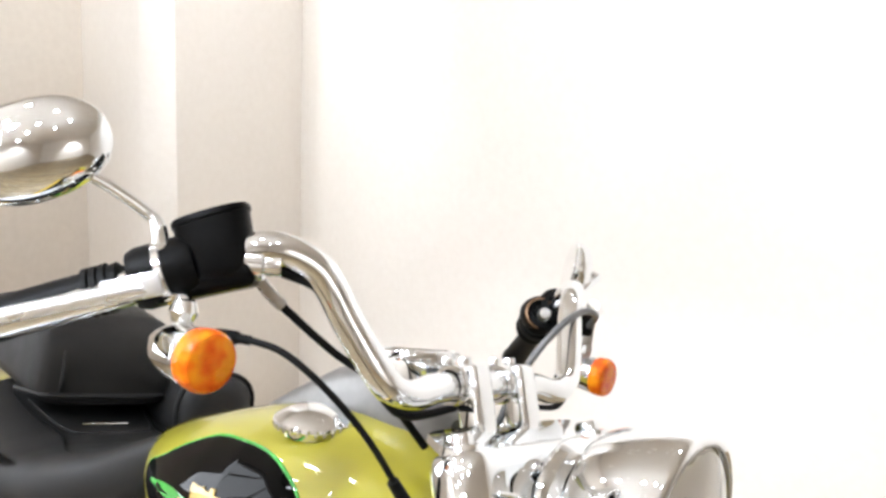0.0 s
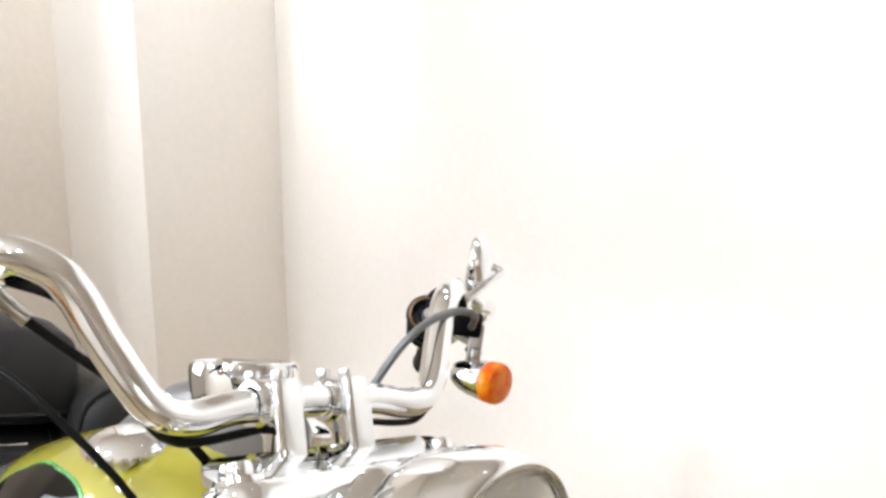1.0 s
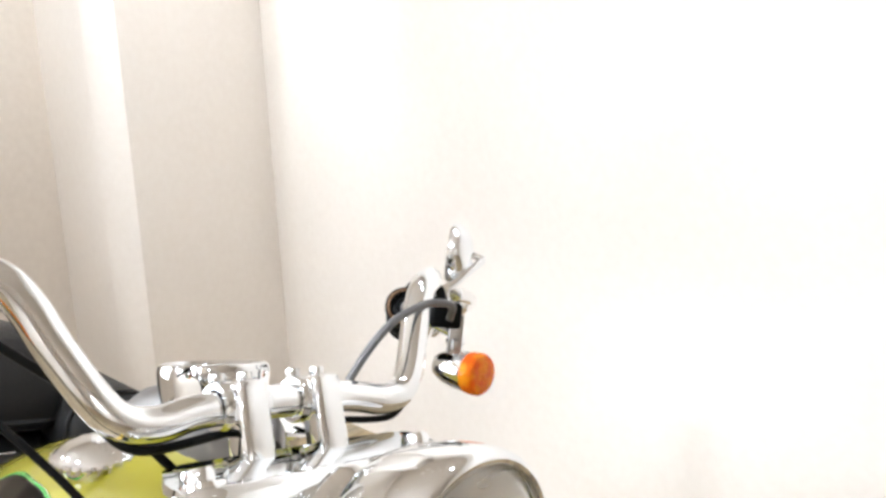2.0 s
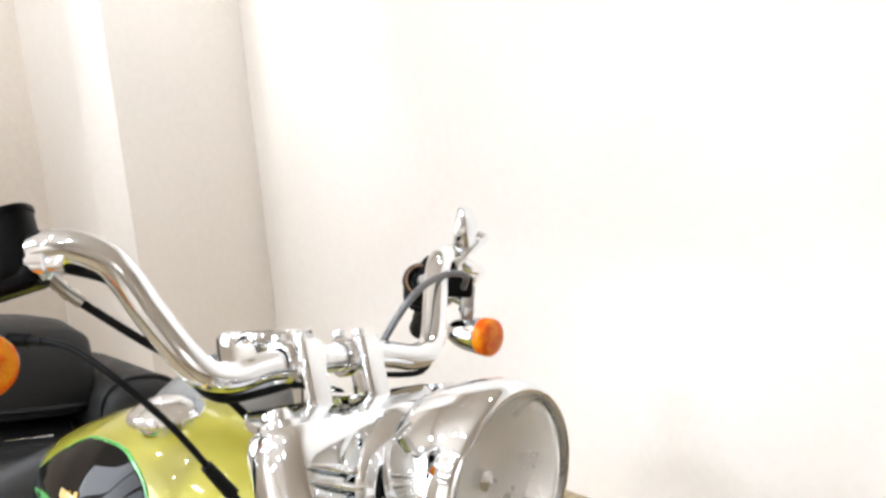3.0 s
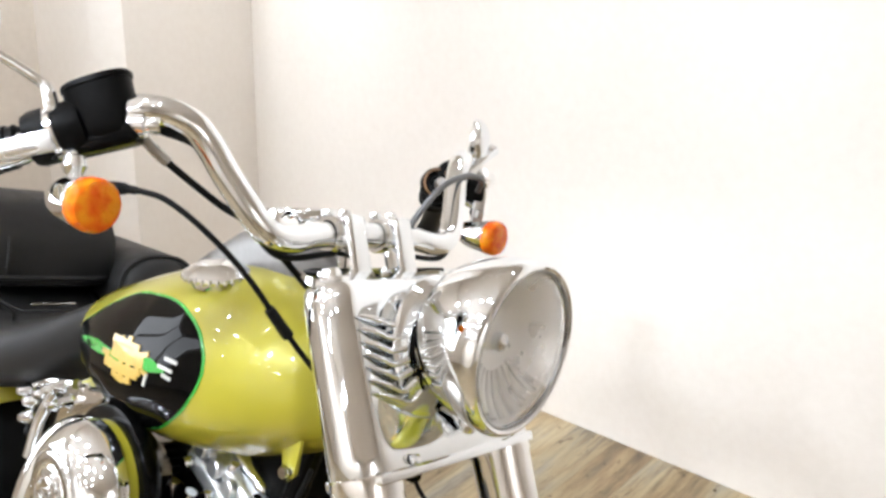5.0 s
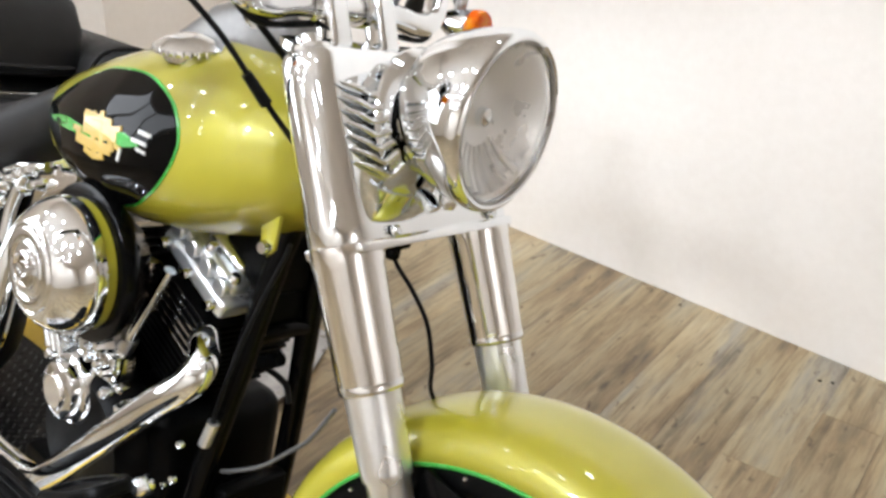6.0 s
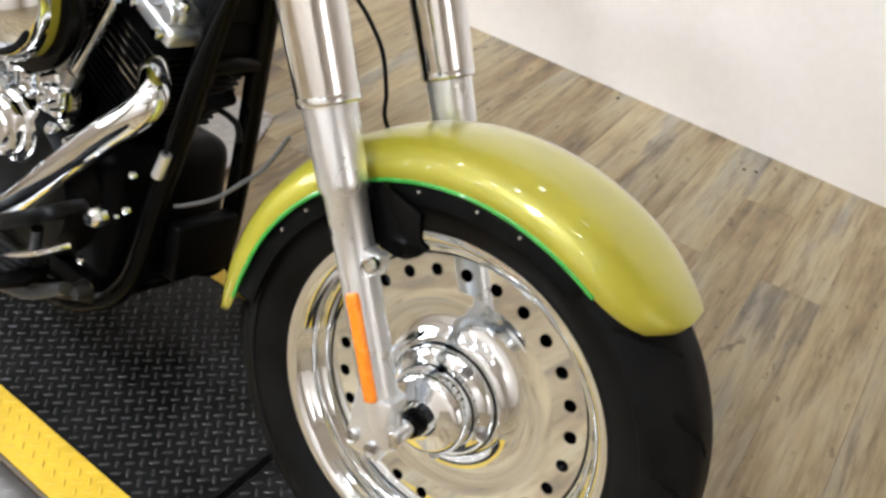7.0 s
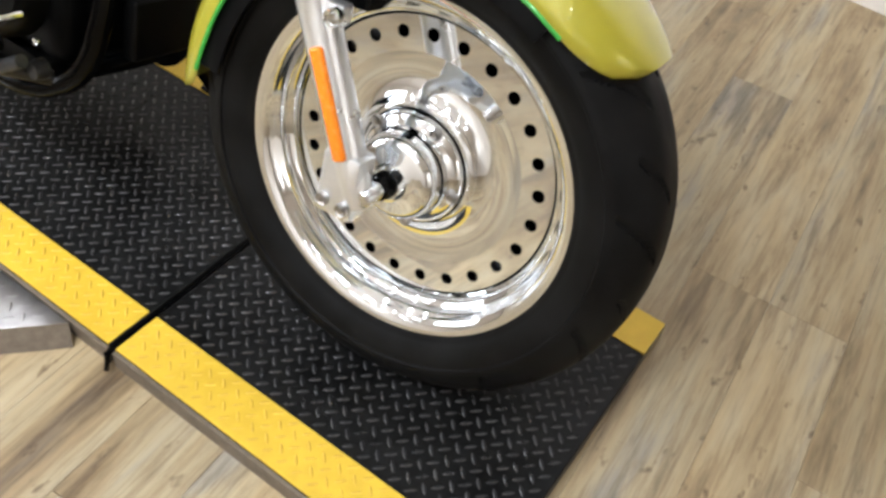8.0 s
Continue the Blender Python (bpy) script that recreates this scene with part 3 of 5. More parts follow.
def fork_leg(side):
    y = LEG_Y * side
    foot = on_fork(0.300, y)
    leg = part("fork_leg", lathe([(0, 0), (0.012, 0), (0.017, 0.003), (0.019, 0.01), (0.0205, 0.03), (0.0215, span(0.30, 0.36)), (0.0225, span(0.30, 0.50)), (0.0240, span(0.30, 0.574)), (0.0272, span(0.30, 0.578)), (0.0282, span(0.30, 0.586)), (0.0305, span(0.30, 0.665)), (0.0, span(0.30, 0.665))], foot, ALONG, 40), BRUSHED, bike, "satin aluminium lower fork leg")
    part("fork_cover", lathe([(0.031, 0), (0.0338, 0), (0.0348, 0.004), (0.0378, span(0.662, 0.78)), (0.0392, span(0.662, 0.784)), (0.0392, span(0.662, 0.800)), (0.036, span(0.662, 0.803)), (0.034, span(0.662, 0.805)), (0.0, span(0.662, 0.806))], on_fork(0.662, y), ALONG, 48), POLISHED, leg, "polished fork cover")
    part("cover_band", lathe([(0.0334, -0.001), (0.0345, 0.0), (0.0352, 0.003), (0.0352, 0.008), (0.0345, 0.011)], on_fork(0.662, y), ALONG, 48), CHROME, leg)
    part("fork_cap", lathe([(0, 0.022), (0.012, 0.022), (0.014, 0.018), (0.014, 0.012), (0.022, 0.010), (0.024, 0)], on_fork(0.980, y), ALONG, 24), CHROME, leg)
    cl = on_fork(0.330, y)
    part("axle_clamp", shift(box(-0.026, 0.026, -0.019, 0.019, -0.040, 0.046, 0.007), Matrix.Translation((cl.x - 0.012, y, 0.322))), BRUSHED, leg)
    part("clamp_bolt", bolt((cl.x - 0.026, y + 0.019 * side, 0.302), (0, side, 0), 0.0085, 0.006), SILVER_CAST, leg)
    part("clamp_bolt", bolt((cl.x + 0.002, y + 0.019 * side, 0.300), (0, side, 0), 0.0085, 0.006), SILVER_CAST, leg)
    lug = on_fork(0.514, y, -0.002)
    stay = [(0.006, 0.008), (0.036, 0.004), (0.052, 0.006), (0.066, 0.016), (0.076, 0.030), (0.064, 0.036), (0.058, 0.066), (0.0, 0.080), (-0.012, 0.040)]
    part("fender_stay", slab([(lug.x + x, lug.z + z) for x, z in stay], 0.010, Matrix.Translation((0, (LEG_Y - 0.028) * side + 0.005, 0)) @ pose(0, 0, 0, 90), 0.002), BLACK, leg, "black fender stay")
    part("stay_lug", shift(box(-0.012, 0.026, -0.012, 0.012, -0.013, 0.013, 0.006), Matrix.Translation(lug + Vector((0.016, 0.0, 0.002)))), BRUSHED, leg)
    part("lug_bolt", bolt(lug + Vector((0.034, 0.010 * side, 0.002)), (0, side, 0), 0.011, 0.01), CHROME, leg)
    # long reflector on the outer face
    a, b = on_fork(0.478, y), on_fork(0.360, y)
    mid = (a + b) / 2
    m = Matrix.Translation(mid + Vector((0.003, 0.0215 * side, 0)))
    turn = Matrix((AHEAD, (0, 1, 0), ALONG)).transposed().to_4x4()
    ln = (a - b).length / 2
    part("fork_reflector", shift(box(-0.0085, 0.0085, -0.005, 0.005, -ln, ln, 0.004, 3), m @ turn), REFLECTOR, leg, "long orange side reflector")
    return leg


fork_leg(-1)
fork_leg(1)


def cowl_radius(z):
    """The round of the cowl's sides about the fork legs, which widens downwards."""
    return 0.0385 - 0.0055 * (z - 0.80) / 0.185


def on_nacelle(z, y, grow=0.0):
    """The flat front of the chrome cowl that joins the fork legs and carries the headlamp."""
    return on_fork(z, y, cowl_radius(z) + 0.002 * (1 - (y / 0.13) ** 2) + grow)


def cowl_ring(z, grow):
    r = cowl_radius(z) + grow
    side = [(LEG_Y + r * math.cos(a), r * math.sin(a)) for a in np.linspace(radians(-125), radians(86), 22).tolist()]
    front = [on_nacelle(z, y, grow) for y in np.linspace(-0.118, 0.118, 19).tolist()]
    return [on_fork(z, -y, f) for y, f in side] + front + [on_fork(z, y, f) for y, f in side[::-1]]


rings = []
for z, g in [(0.800, -0.001), (0.802, 0.0)] + [(z, 0.0) for z in np.linspace(0.82, 0.968, 9).tolist()] + [(0.976, -0.0015), (0.982, -0.005), (0.985, -0.010)]:
    rings.append(cowl_ring(z, g) + cowl_ring(z, g - 0.003)[::-1])
nacelle = part("headlamp_nacelle", skin(rings), CHROME, bike, "flat-fronted chrome cowl between the fork legs", 50)
plate = shift(box(-0.040, 0.041, -0.146, 0.146, -0.007, 0.005, 0.003), Matrix.Translation(on_fork(0.797, 0, 0.0)) @ Matrix((AHEAD, (0, 1, 0), ALONG)).transposed().to_4x4())
part("lower_clamp", plate, CHROME, nacelle)
for y in (-0.060, 0.060):
    part("cowl_bolt", bolt(on_nacelle(0.962, y, 0.0), AHEAD, 0.006, 0.004), CHROME, nacelle)
for y in (-0.092, 0.096):
    part("cowl_bolt", bolt(on_nacelle(0.806, y, 0.002), AHEAD, 0.006, 0.006), CHROME, nacelle)
top_rings = []
for f, w in ((-0.036, 0.120), (-0.030, 0.140), (-0.008, 0.151), (0.012, 0.149), (0.027, 0.138)):
    c = on_fork(0.986, 0, 0)
    ys = np.linspace(-w, w, 9).tolist()
    top_rings.append([c + Vector((f, y, 0.005 - 0.12 * f)) for y in ys] + [c + Vector((f, y, -0.003 - 0.12 * f)) for y in ys[::-1]])
part("top_cover", skin(top_rings), CHROME, nacelle, "flat chrome top cover")
# headlamp
LAMP = Vector((-0.157, -0.002, 0.949))
LOOK = Vector((1, 0, -0.03)).normalized()
shell = part("headlamp", lathe([(0.056, -0.094), (0.0660, -0.0945), (0.0695, -0.0925), (0.0735, -0.087), (0.0790, -0.077), (0.0840, -0.066), (0.0890, -0.053), (0.0935, -0.039), (0.0968, -0.026), (0.0988, -0.012), (0.0992, -0.006), (0.0985, 0.001), (0.0960, 0.0060), (0.0925, 0.0080), (0.0892, 0.0070), (0.0876, 0.002), (0.0870, -0.006)], LAMP, LOOK, 96), CHROME, bike, "round chrome headlamp with a clear lens")
SEAT = on_nacelle(0.897, 0)
NECK = LAMP - LOOK * 0.086 - Vector((0, 0, 0.016))


def neck_rings(rows):
    """Rings that tilt from the lamp's back to the cowl's face; rows of (share of the way, radius)."""
    out = []
    for k, r in rows:
        c, m = NECK.lerp(SEAT, k), frame_on(LOOK.lerp(AHEAD, k))
        out.append([c + m @ Vector((r * math.cos(a), r * math.sin(a), 0)) for a in (2 * math.pi * i / 72 for i in range(72))])
    return skin(out, True, False)


part("neck_ring", neck_rings([(-0.30, 0.060), (-0.26, 0.0700), (-0.19, 0.0725), (-0.13, 0.0705), (-0.10, 0.0685), (-0.07, 0.0710), (-0.01, 0.0725), (0.04, 0.0705), (0.06, 0.060)]), CHROME, shell, "stepped chrome neck ring")
part("lamp_band", neck_rings([(0.03, 0.060), (0.06, 0.0725), (0.11, 0.0750), (0.24, 0.0765), (0.30, 0.0750), (0.32, 0.062)]), BLACK, shell, "black rubber band")
cup = part("lamp_cup", neck_rings([(0.30, 0.066), (0.33, 0.0755), (0.38, 0.0785), (0.44, 0.0775), (0.47, 0.0795), (0.53, 0.0850), (0.60, 0.0835), (0.64, 0.0860), (0.72, 0.0915), (0.82, 0.0935), (0.94, 0.0915), (1.02, 0.0880)]), CHROME, shell, "ringed chrome cup behind the lamp")
for side in (-1, 1):
    for i in range(7):
        up = 0.034 - 0.0135 * i
        a = math.asin(up / 0.090)
        out = Vector((0, side * math.cos(a), 0)) + ALONG * math.sin(a)
        start = NECK.lerp(SEAT, 0.42) + out * 0.079
        mid = NECK.lerp(SEAT, 0.80) + out * 0.096 + ALONG * 0.004
        end = SEAT + AHEAD * 0.0008 + Vector((0, side * 0.132, 0)) + ALONG * (up + 0.022)
        part("cooling_rib", tube([start, mid, mid.lerp(end, 0.5) + AHEAD * 0.002, end], [0.0038, 0.0042, 0.0036, 0.0014], 10, 5), CHROME, cup)
part("lamp_bowl", lathe([(0.0872, -0.003), (0.083, -0.007), (0.072, -0.016), (0.055, -0.025), (0.034, -0.031), (0.016, -0.033), (0.0, -0.033)], LAMP, LOOK, 60), SHINE, shell, "bright reflector bowl", 40)
for k in range(7):
    a = radians(-90 + (k - 3) * 15)
    line = [LAMP + Vector((h, r * math.cos(a), r * math.sin(a))) for r, h in ((0.032, -0.0308), (0.050, -0.0262), (0.066, -0.0185), (0.080, -0.0085))]
    part("bowl_flute", tube(line, [0.002, 0.0034, 0.0046, 0.0052], 8, 4), SHINE, shell)
part("bulb_shield", lathe([(0.0, -0.021), (0.006, -0.0215), (0.0095, -0.0235), (0.0105, -0.027), (0.0105, -0.031), (0.010, -0.034)], LAMP, LOOK, 24), CHROME, shell)
part("lens", lathe([(0.0875, 0.001), (0.080, 0.008), (0.062, 0.0145), (0.04, 0.018), (0.02, 0.020), (0.0, 0.0205), (0.0, 0.0180), (0.02, 0.0175), (0.04, 0.0155), (0.062, 0.012), (0.079, 0.0055), (0.0860, -0.001), (0.0875, 0.001)], LAMP, LOOK, 64), GLASS, shell, "clear domed headlamp lens").visible_shadow = False
part("lens_trim", lathe([(0.0862, 0.004), (0.0870, 0.0072), (0.0886, 0.0074), (0.0892, 0.0062)], LAMP, LOOK, 96), SILVER_CAST, shell, "thin grey lens gasket")
foot = LAMP + Vector((-0.052, 0, -0.097))
part("lamp_mount", lathe([(0, 0), (0.009, 0), (0.011, 0.006), (0.011, 0.016), (0.007, 0.026)], foot + Vector((0, 0, -0.012)), (0, 0, 1), 14), CHROME, shell)

# handlebar
BAR = [(-0.400, 0.0, 1.030), (-0.400, 0.085, 1.028), (-0.396, 0.128, 1.022), (-0.397, 0.157, 1.026), (-0.404, 0.178, 1.043), (-0.4256, 0.2038, 1.082), (-0.441, 0.2215, 1.113), (-0.4525, 0.240, 1.1320), (-0.472, 0.2715, 1.1405), (-0.499, 0.2997, 1.127), (-0.5492, 0.3602, 1.0833), (-0.676, 0.478, 1.002)]
line = [(x, -y, z) for x, y, z in BAR[:0:-1]] + BAR
part("handlebar", tube(line, 0.0158, 20, 8), CHROME, bike, "wide chrome handlebar bent up and back")


def along_bar(t, side):
    a, b = Vector(BAR[-3]), Vector(BAR[-1])
    p = a.lerp(b, t)
    return Vector((p.x, p.y * side, p.z))


for side in (-1, 1):
    # riser post and its clamp
    y = 0.043 * side - 0.004
    top = Vector((-0.400, y, 1.030))
    low, high = Vector((-0.366, y, 0.984)), Vector((-0.392, y, 1.050))
    post = Matrix.Translation((low + high) / 2) @ frame_on(high - low).to_4x4()
    deep = 0.015
    r = part("riser", shift(box(-deep, deep, -0.0165, 0.0165, -0.039, 0.039, 0.007, 3), post @ (pose(0, 0, 0) if abs((post.to_3x3() @ Vector((0, 1, 0))).y) > 0.7 else pose(0, 0, 0, 0, 0, 90))), CHROME, bike, "chrome handlebar riser")
    part("riser_clamp", lathe([(0.0165, -0.024), (0.0205, -0.024), (0.022, -0.021), (0.022, 0.021), (0.0205, 0.024), (0.0165, 0.024)], top, (0, 1, 0), 32), CHROME, r)
    part("clamp_bolt", bolt(top + Vector((-0.012, 0.015, 0.020)), (-0.3, 0, 1), 0.007), CHROME, r)
    part("clamp_bolt", bolt(top + Vector((-0.012, -0.015, 0.020)), (-0.3, 0, 1), 0.007), CHROME, r)
    # grip
    a, b = along_bar(0.32, side), along_bar(1.02, side)
    grip = part("grip", lathe([(0, 0), (0.017, 0), (0.021, 0.004), (0.0195, 0.012), (0.0195, (b - a).length - 0.012), (0.021, (b - a).length - 0.004), (0.017, (b - a).length), (0, (b - a).length)], a, b - a, 24), PLASTIC, bike, "ribbed black rubber grip")
    for k in range(3):
        q = a.lerp(b, 0.06 + 0.04 * k)
        part("grip_ring", lathe([(0.0195, 0), (0.0225, 0.001), (0.0225, 0.006), (0.0195, 0.007)], q, b - a, 24), CABLE, grip)
    # switch housing
    h = along_bar(0.20, side)
    m = Matrix.Translation(h) @ frame_on(b - a).to_4x4()
    sw = part("switch_housing", shift(merge(lathe([(0.016, -0.032), (0.026, -0.030), (0.0285, -0.024), (0.0285, 0.020), (0.026, 0.027), (0.017, 0.029)], (0, 0, 0), (0, 0, 1), 28)), m), PLASTIC, bike, "round black switch housing")
    part("housing_band", shift(lathe([(0.0285, -0.004), (0.030, -0.003), (0.030, 0.003), (0.0285, 0.004)], (0, 0, 0), (0, 0, 1), 28), m), POLISHED, sw)
    if side > 0:
        hub = Vector((-0.548, 0.322, 1.084))
        part("switch_block", lathe([(0.012, -0.030), (0.020, -0.028), (0.024, -0.022), (0.026, -0.012), (0.0235, -0.008), (0.0235, -0.004), (0.028, 0.0), (0.028, 0.010), (0.0245, 0.014), (0.0245, 0.018), (0.0265, 0.022), (0.0265, 0.028), (0.021, 0.033), (0.012, 0.034)], hub, b - a, 24), PLASTIC, sw, "ribbed round black switch housing")
        part("switch_button", lathe([(0, 0.012), (0.008, 0.012), (0.010, 0.006), (0.010, 0)], hub + Vector((0.020, -0.022, 0.012)), (0.6, -0.6, 0.4), 14), SILVER_CAST, sw)
        part("switch_button", lathe([(0, 0.010), (0.006, 0.010), (0.008, 0.005), (0.008, 0)], hub + Vector((0.010, -0.014, 0.026)), (0.4, -0.4, 0.8), 14), GASKET, sw)
        face = hub + Vector((0.012, -0.020, 0.014))
        toward = Vector((0.72, -0.62, 0.16))
        part("switch_face", lathe([(0.024, -0.020), (0.0255, -0.004), (0.0245, 0.003), (0.021, 0.005), (0.0195, 0.001), (0.012, 0.0), (0.010, 0.006), (0.006, 0.008), (0.0, 0.008)], face, toward, 28), GASKET, sw, "round black switch face")
        part("face_ring", lathe([(0.0195, 0.002), (0.0200, 0.0062), (0.0215, 0.0068), (0.0228, 0.0055), (0.0232, 0.003)], face, toward, 28), GOLD_RING, sw, "thin bronze ring")
        part("clamp_screw", shift(bolt((0.010, 0.036, 0.004), (0, 1, 0), 0.006, 0.004), m), CHROME, sw)
    # turn signal: bullet body and lens, hung under the housing
    s = Vector((-0.463, -0.337, 1.041)) if side < 0 else Vector((-0.447, 0.343, 1.027))
    sig = part("turn_signal", lathe([(0, -0.062), (0.008, -0.061), (0.015, -0.055), (0.021, -0.042), (0.0245, -0.026), (0.0262, -0.006), (0.0265, 0.0), (0.0255, 0.002)], s, (1, 0, 0), 36), CHROME, bike, "chrome bullet turn signal with an orange lens")
    part("signal_lens", lathe([(0.0255, -0.003), (0.027, 0.0), (0.0275, 0.009), (0.0268, 0.014), (0.0245, 0.0175), (0.0215, 0.0184), (0.018, 0.0194), (0.016, 0.0193), (0.012, 0.0200), (0.010, 0.0199), (0.006, 0.0204), (0.0, 0.0206)], s, (1, 0, 0), 36), ORANGE, sig, "round orange lens")
    part("signal_bowl", lathe([(0.0245, 0.001), (0.020, -0.010), (0.012, -0.017), (0.005, -0.019)], s, (1, 0, 0), 28), CHROME, sig)
    part("signal_bulb", lathe([(0.0, 0.008), (0.004, 0.0065), (0.006, 0.001), (0.005, -0.008), (0.004, -0.018)], s, (1, 0, 0), 16), BLACK, sig)
    stem = along_bar(0.16, side)
    part("signal_stem", tube([s + Vector((-0.030, 0, 0.02)), s + Vector((-0.034, 0, 0.042)), stem + Vector((0.0, 0, -0.02))], [0.008, 0.007, 0.010], 12, 4), CHROME, sig)
    part("stem_ball", lathe([(0, 0.012), (0.009, 0.010), (0.013, 0), (0.009, -0.010), (0, -0.012)], s + Vector((-0.032, 0, 0.034)), (0, 0, 1), 18), CHROME, sig)

# brake master cylinder on the right, clutch perch on the left
mc = Vector((-0.516, -0.308, 1.134))
mcm = Matrix.Translation(mc) @ pose(0, 0, 0, 0, 0, -49) @ pose(0, 0, 0, 22, -6, 0)


def wedge(bm):
    """Slopes the top down towards the outer end."""
    for v in bm.verts:
        if v.co.z > 0:
            v.co.z -= (0.040 - v.co.y) / 0.078 * 0.007
    return bm




def cup_rings(rows):
    return skin([[(x * k, 0.006 + y * k, z) for x, y in oval(0.029, 0.035, 36, 2.5)] for z, k in rows])


reservoir = part("brake_reservoir", shift(wedge(cup_rings([(-0.034, 0.74), (-0.031, 0.86), (-0.024, 0.93), (0.0, 0.96), (0.021, 0.98), (0.0225, 0.98)])), mcm), PLASTIC, bike, "round black brake fluid reservoir")
part("reservoir_lid", shift(wedge(cup_rings([(0.0228, 0.96), (0.0235, 1.02), (0.0275, 1.02), (0.0295, 0.98), (0.0295, 0.84), (0.0275, 0.80)])), mcm), GASKET, reservoir)
part("lid_screw", bolt(mcm @ Vector((0.0, -0.012, 0.0228)), mcm.to_3x3() @ Vector((0, 0, 1)), 0.004, 0.002), CHROME, reservoir)
part("lid_screw", bolt(mcm @ Vector((0.0, 0.026, 0.0262)), mcm.to_3x3() @ Vector((0, 0, 1)), 0.004, 0.002), CHROME, reservoir)
perch = Vector((-0.476, -0.283, 1.124))
part("banjo_bolt", merge(lathe([(0, 0.022), (0.009, 0.022), (0.010, 0.018), (0.010, 0.008), (0.014, 0.006), (0.015, -0.012), (0, -0.014)], perch, (0.75, 0.62, 0.1), 20)), CHROME, reservoir)
part("brake_lever", tube([mc + Vector((-0.006, -0.050, -0.046)), mc + Vector((-0.020, -0.066, -0.052)), mc + Vector((-0.050, -0.098, -0.070)), mc + Vector((-0.115, -0.158, -0.106)), mc + Vector((-0.185, -0.213, -0.139))], [0.008, 0.0085, 0.0075, 0.007, 0.008], 14, 6), BRUSHED, reservoir, "satin silver brake lever")
part("lever_pivot", shift(box(-0.007, 0.007, -0.030, 0.022, -0.011, 0.011, 0.003), Matrix.Translation(mc + Vector((-0.012, -0.056, -0.046))) @ pose(0, 0, 0, 0, 0, -49) @ pose(0, 0, 0, 22, 0, 0)), BRUSHED, reservoir, "flat silver lever pivot block")
part("mount_clamp", shift(box(-0.022, 0.022, -0.056, 0.036, -0.046, -0.022, 0.007, 3), mcm), BLACK, reservoir)
part("clutch_perch", shift(box(-0.013, 0.013, -0.020, 0.020, -0.018, 0.015, 0.006, 3), Matrix.Translation((-0.478, 0.316, 1.098)) @ pose(0, 0, 0, 0, 0, -41)), PLASTIC, bike, "black clutch lever perch")
part("clutch_bracket", shift(merge(box(-0.004, 0.004, -0.009, 0.009, -0.05, 0.0, 0.002), box(-0.012, 0.012, -0.006, 0.006, -0.045, -0.03, 0.003)), Matrix.Translation((-0.466, 0.325, 1.098)) @ pose(0, 0, 0, 0, 0, -30)), SILVER_CAST, bike)
part("clutch_lever", tube([(-0.455, 0.305, 1.125), (-0.475, 0.36, 1.115), (-0.55, 0.435, 1.09), (-0.66, 0.505, 1.04)], [0.009, 0.008, 0.007, 0.009], 12, 6), POLISHED, bike, "polished clutch lever")

# mirrors
for side in (-1, 1):
    root = Vector((-0.530, 0.345 * side, 1.120)) if side < 0 else Vector((-0.535, 0.372, 1.118))
    elbow = Vector((-0.548, -0.352, 1.150)) if side < 0 else Vector((-0.527, 0.440, 1.164))
    head = Vector((-0.595, -0.440, 1.186)) if side < 0 else Vector((-0.560, 0.420, 1.168))
    aim = Vector((-0.78, -0.62 * side, 0.02)).normalized()
    across = Vector((0, 0, 1)).cross(aim).normalized()
    up = aim.cross(across)
    turn = Matrix((across, up, aim)).transposed().to_4x4() @ pose(0, 0, 0, 0, 0, 30 * side if side < 0 else 14)
    rings = []
    for d, k in ((-0.026, 0.10), (-0.0245, 0.38), (-0.020, 0.66), (-0.012, 0.87), (-0.003, 0.985), (0.004, 1.0), (0.007, 0.985), (0.008, 0.95)):
        rings.append([(x * k, y * k, d) for x, y in oval(0.064, 0.043, 40, 2.2)])
    mir = part("mirror", shift(skin(rings, True, True), Matrix.Translation(head) @ turn), CHROME, bike, "oval chrome rear-view mirror on a bent stem")
    part("mirror_glass", shift(skin([[(x * 0.94, y * 0.94, 0.0085) for x, y in oval(0.062, 0.041, 40, 2.2)], [(x * 0.93, y * 0.93, 0.0100) for x, y in oval(0.062, 0.041, 40, 2.2)]]), Matrix.Translation(head) @ turn), MIRROR, mir)
    part("mirror_stem", tube([root, root.lerp(elbow, 0.55) + Vector((0.004, 0, 0.004)), elbow, elbow.lerp(head, 0.5) + Vector((0.006, 0, 0.004)), head - aim * 0.014], [0.0075, 0.0065, 0.0055, 0.0052, 0.006], 12, 8), CHROME, mir)
    part("stem_nut", lathe([(0, -0.01), (0.011, -0.01), (0.011, 0.004), (0.008, 0.008)], root, (0, 0, 1), 6), CHROME, mir)

# cables and hoses
part("brake_hose", tube([(-0.489, -0.275, 1.118), (-0.4890, -0.2590, 1.1021), (-0.4778, -0.2337, 1.0825), (-0.4584, -0.1838, 1.0492), (-0.4263, -0.1506, 1.0261), (-0.400, -0.0908, 0.9672)], 0.0042, 10, 8), CABLE, bike, "thin black brake hose")
part("hose_sleeve", tube([(-0.490, -0.268, 1.111), (-0.487, -0.255, 1.099), (-0.481, -0.241, 1.088)], 0.0064, 10, 4), SILVER_CAST, bike)
part("throttle_cable", tube([(-0.4777, -0.2896, 1.0567), (-0.460, -0.281, 1.0570), (-0.4330, -0.2690, 1.0520), (-0.3985, -0.2460, 1.0282), (-0.3731, -0.2102, 0.9899), (-0.3565, -0.1740, 0.945), (-0.350, -0.150, 0.918), (-0.340, -0.120, 0.885)], [0.0032] * 8, 12, 8), CABLE, bike, "black cable looping from the bar to the frame")
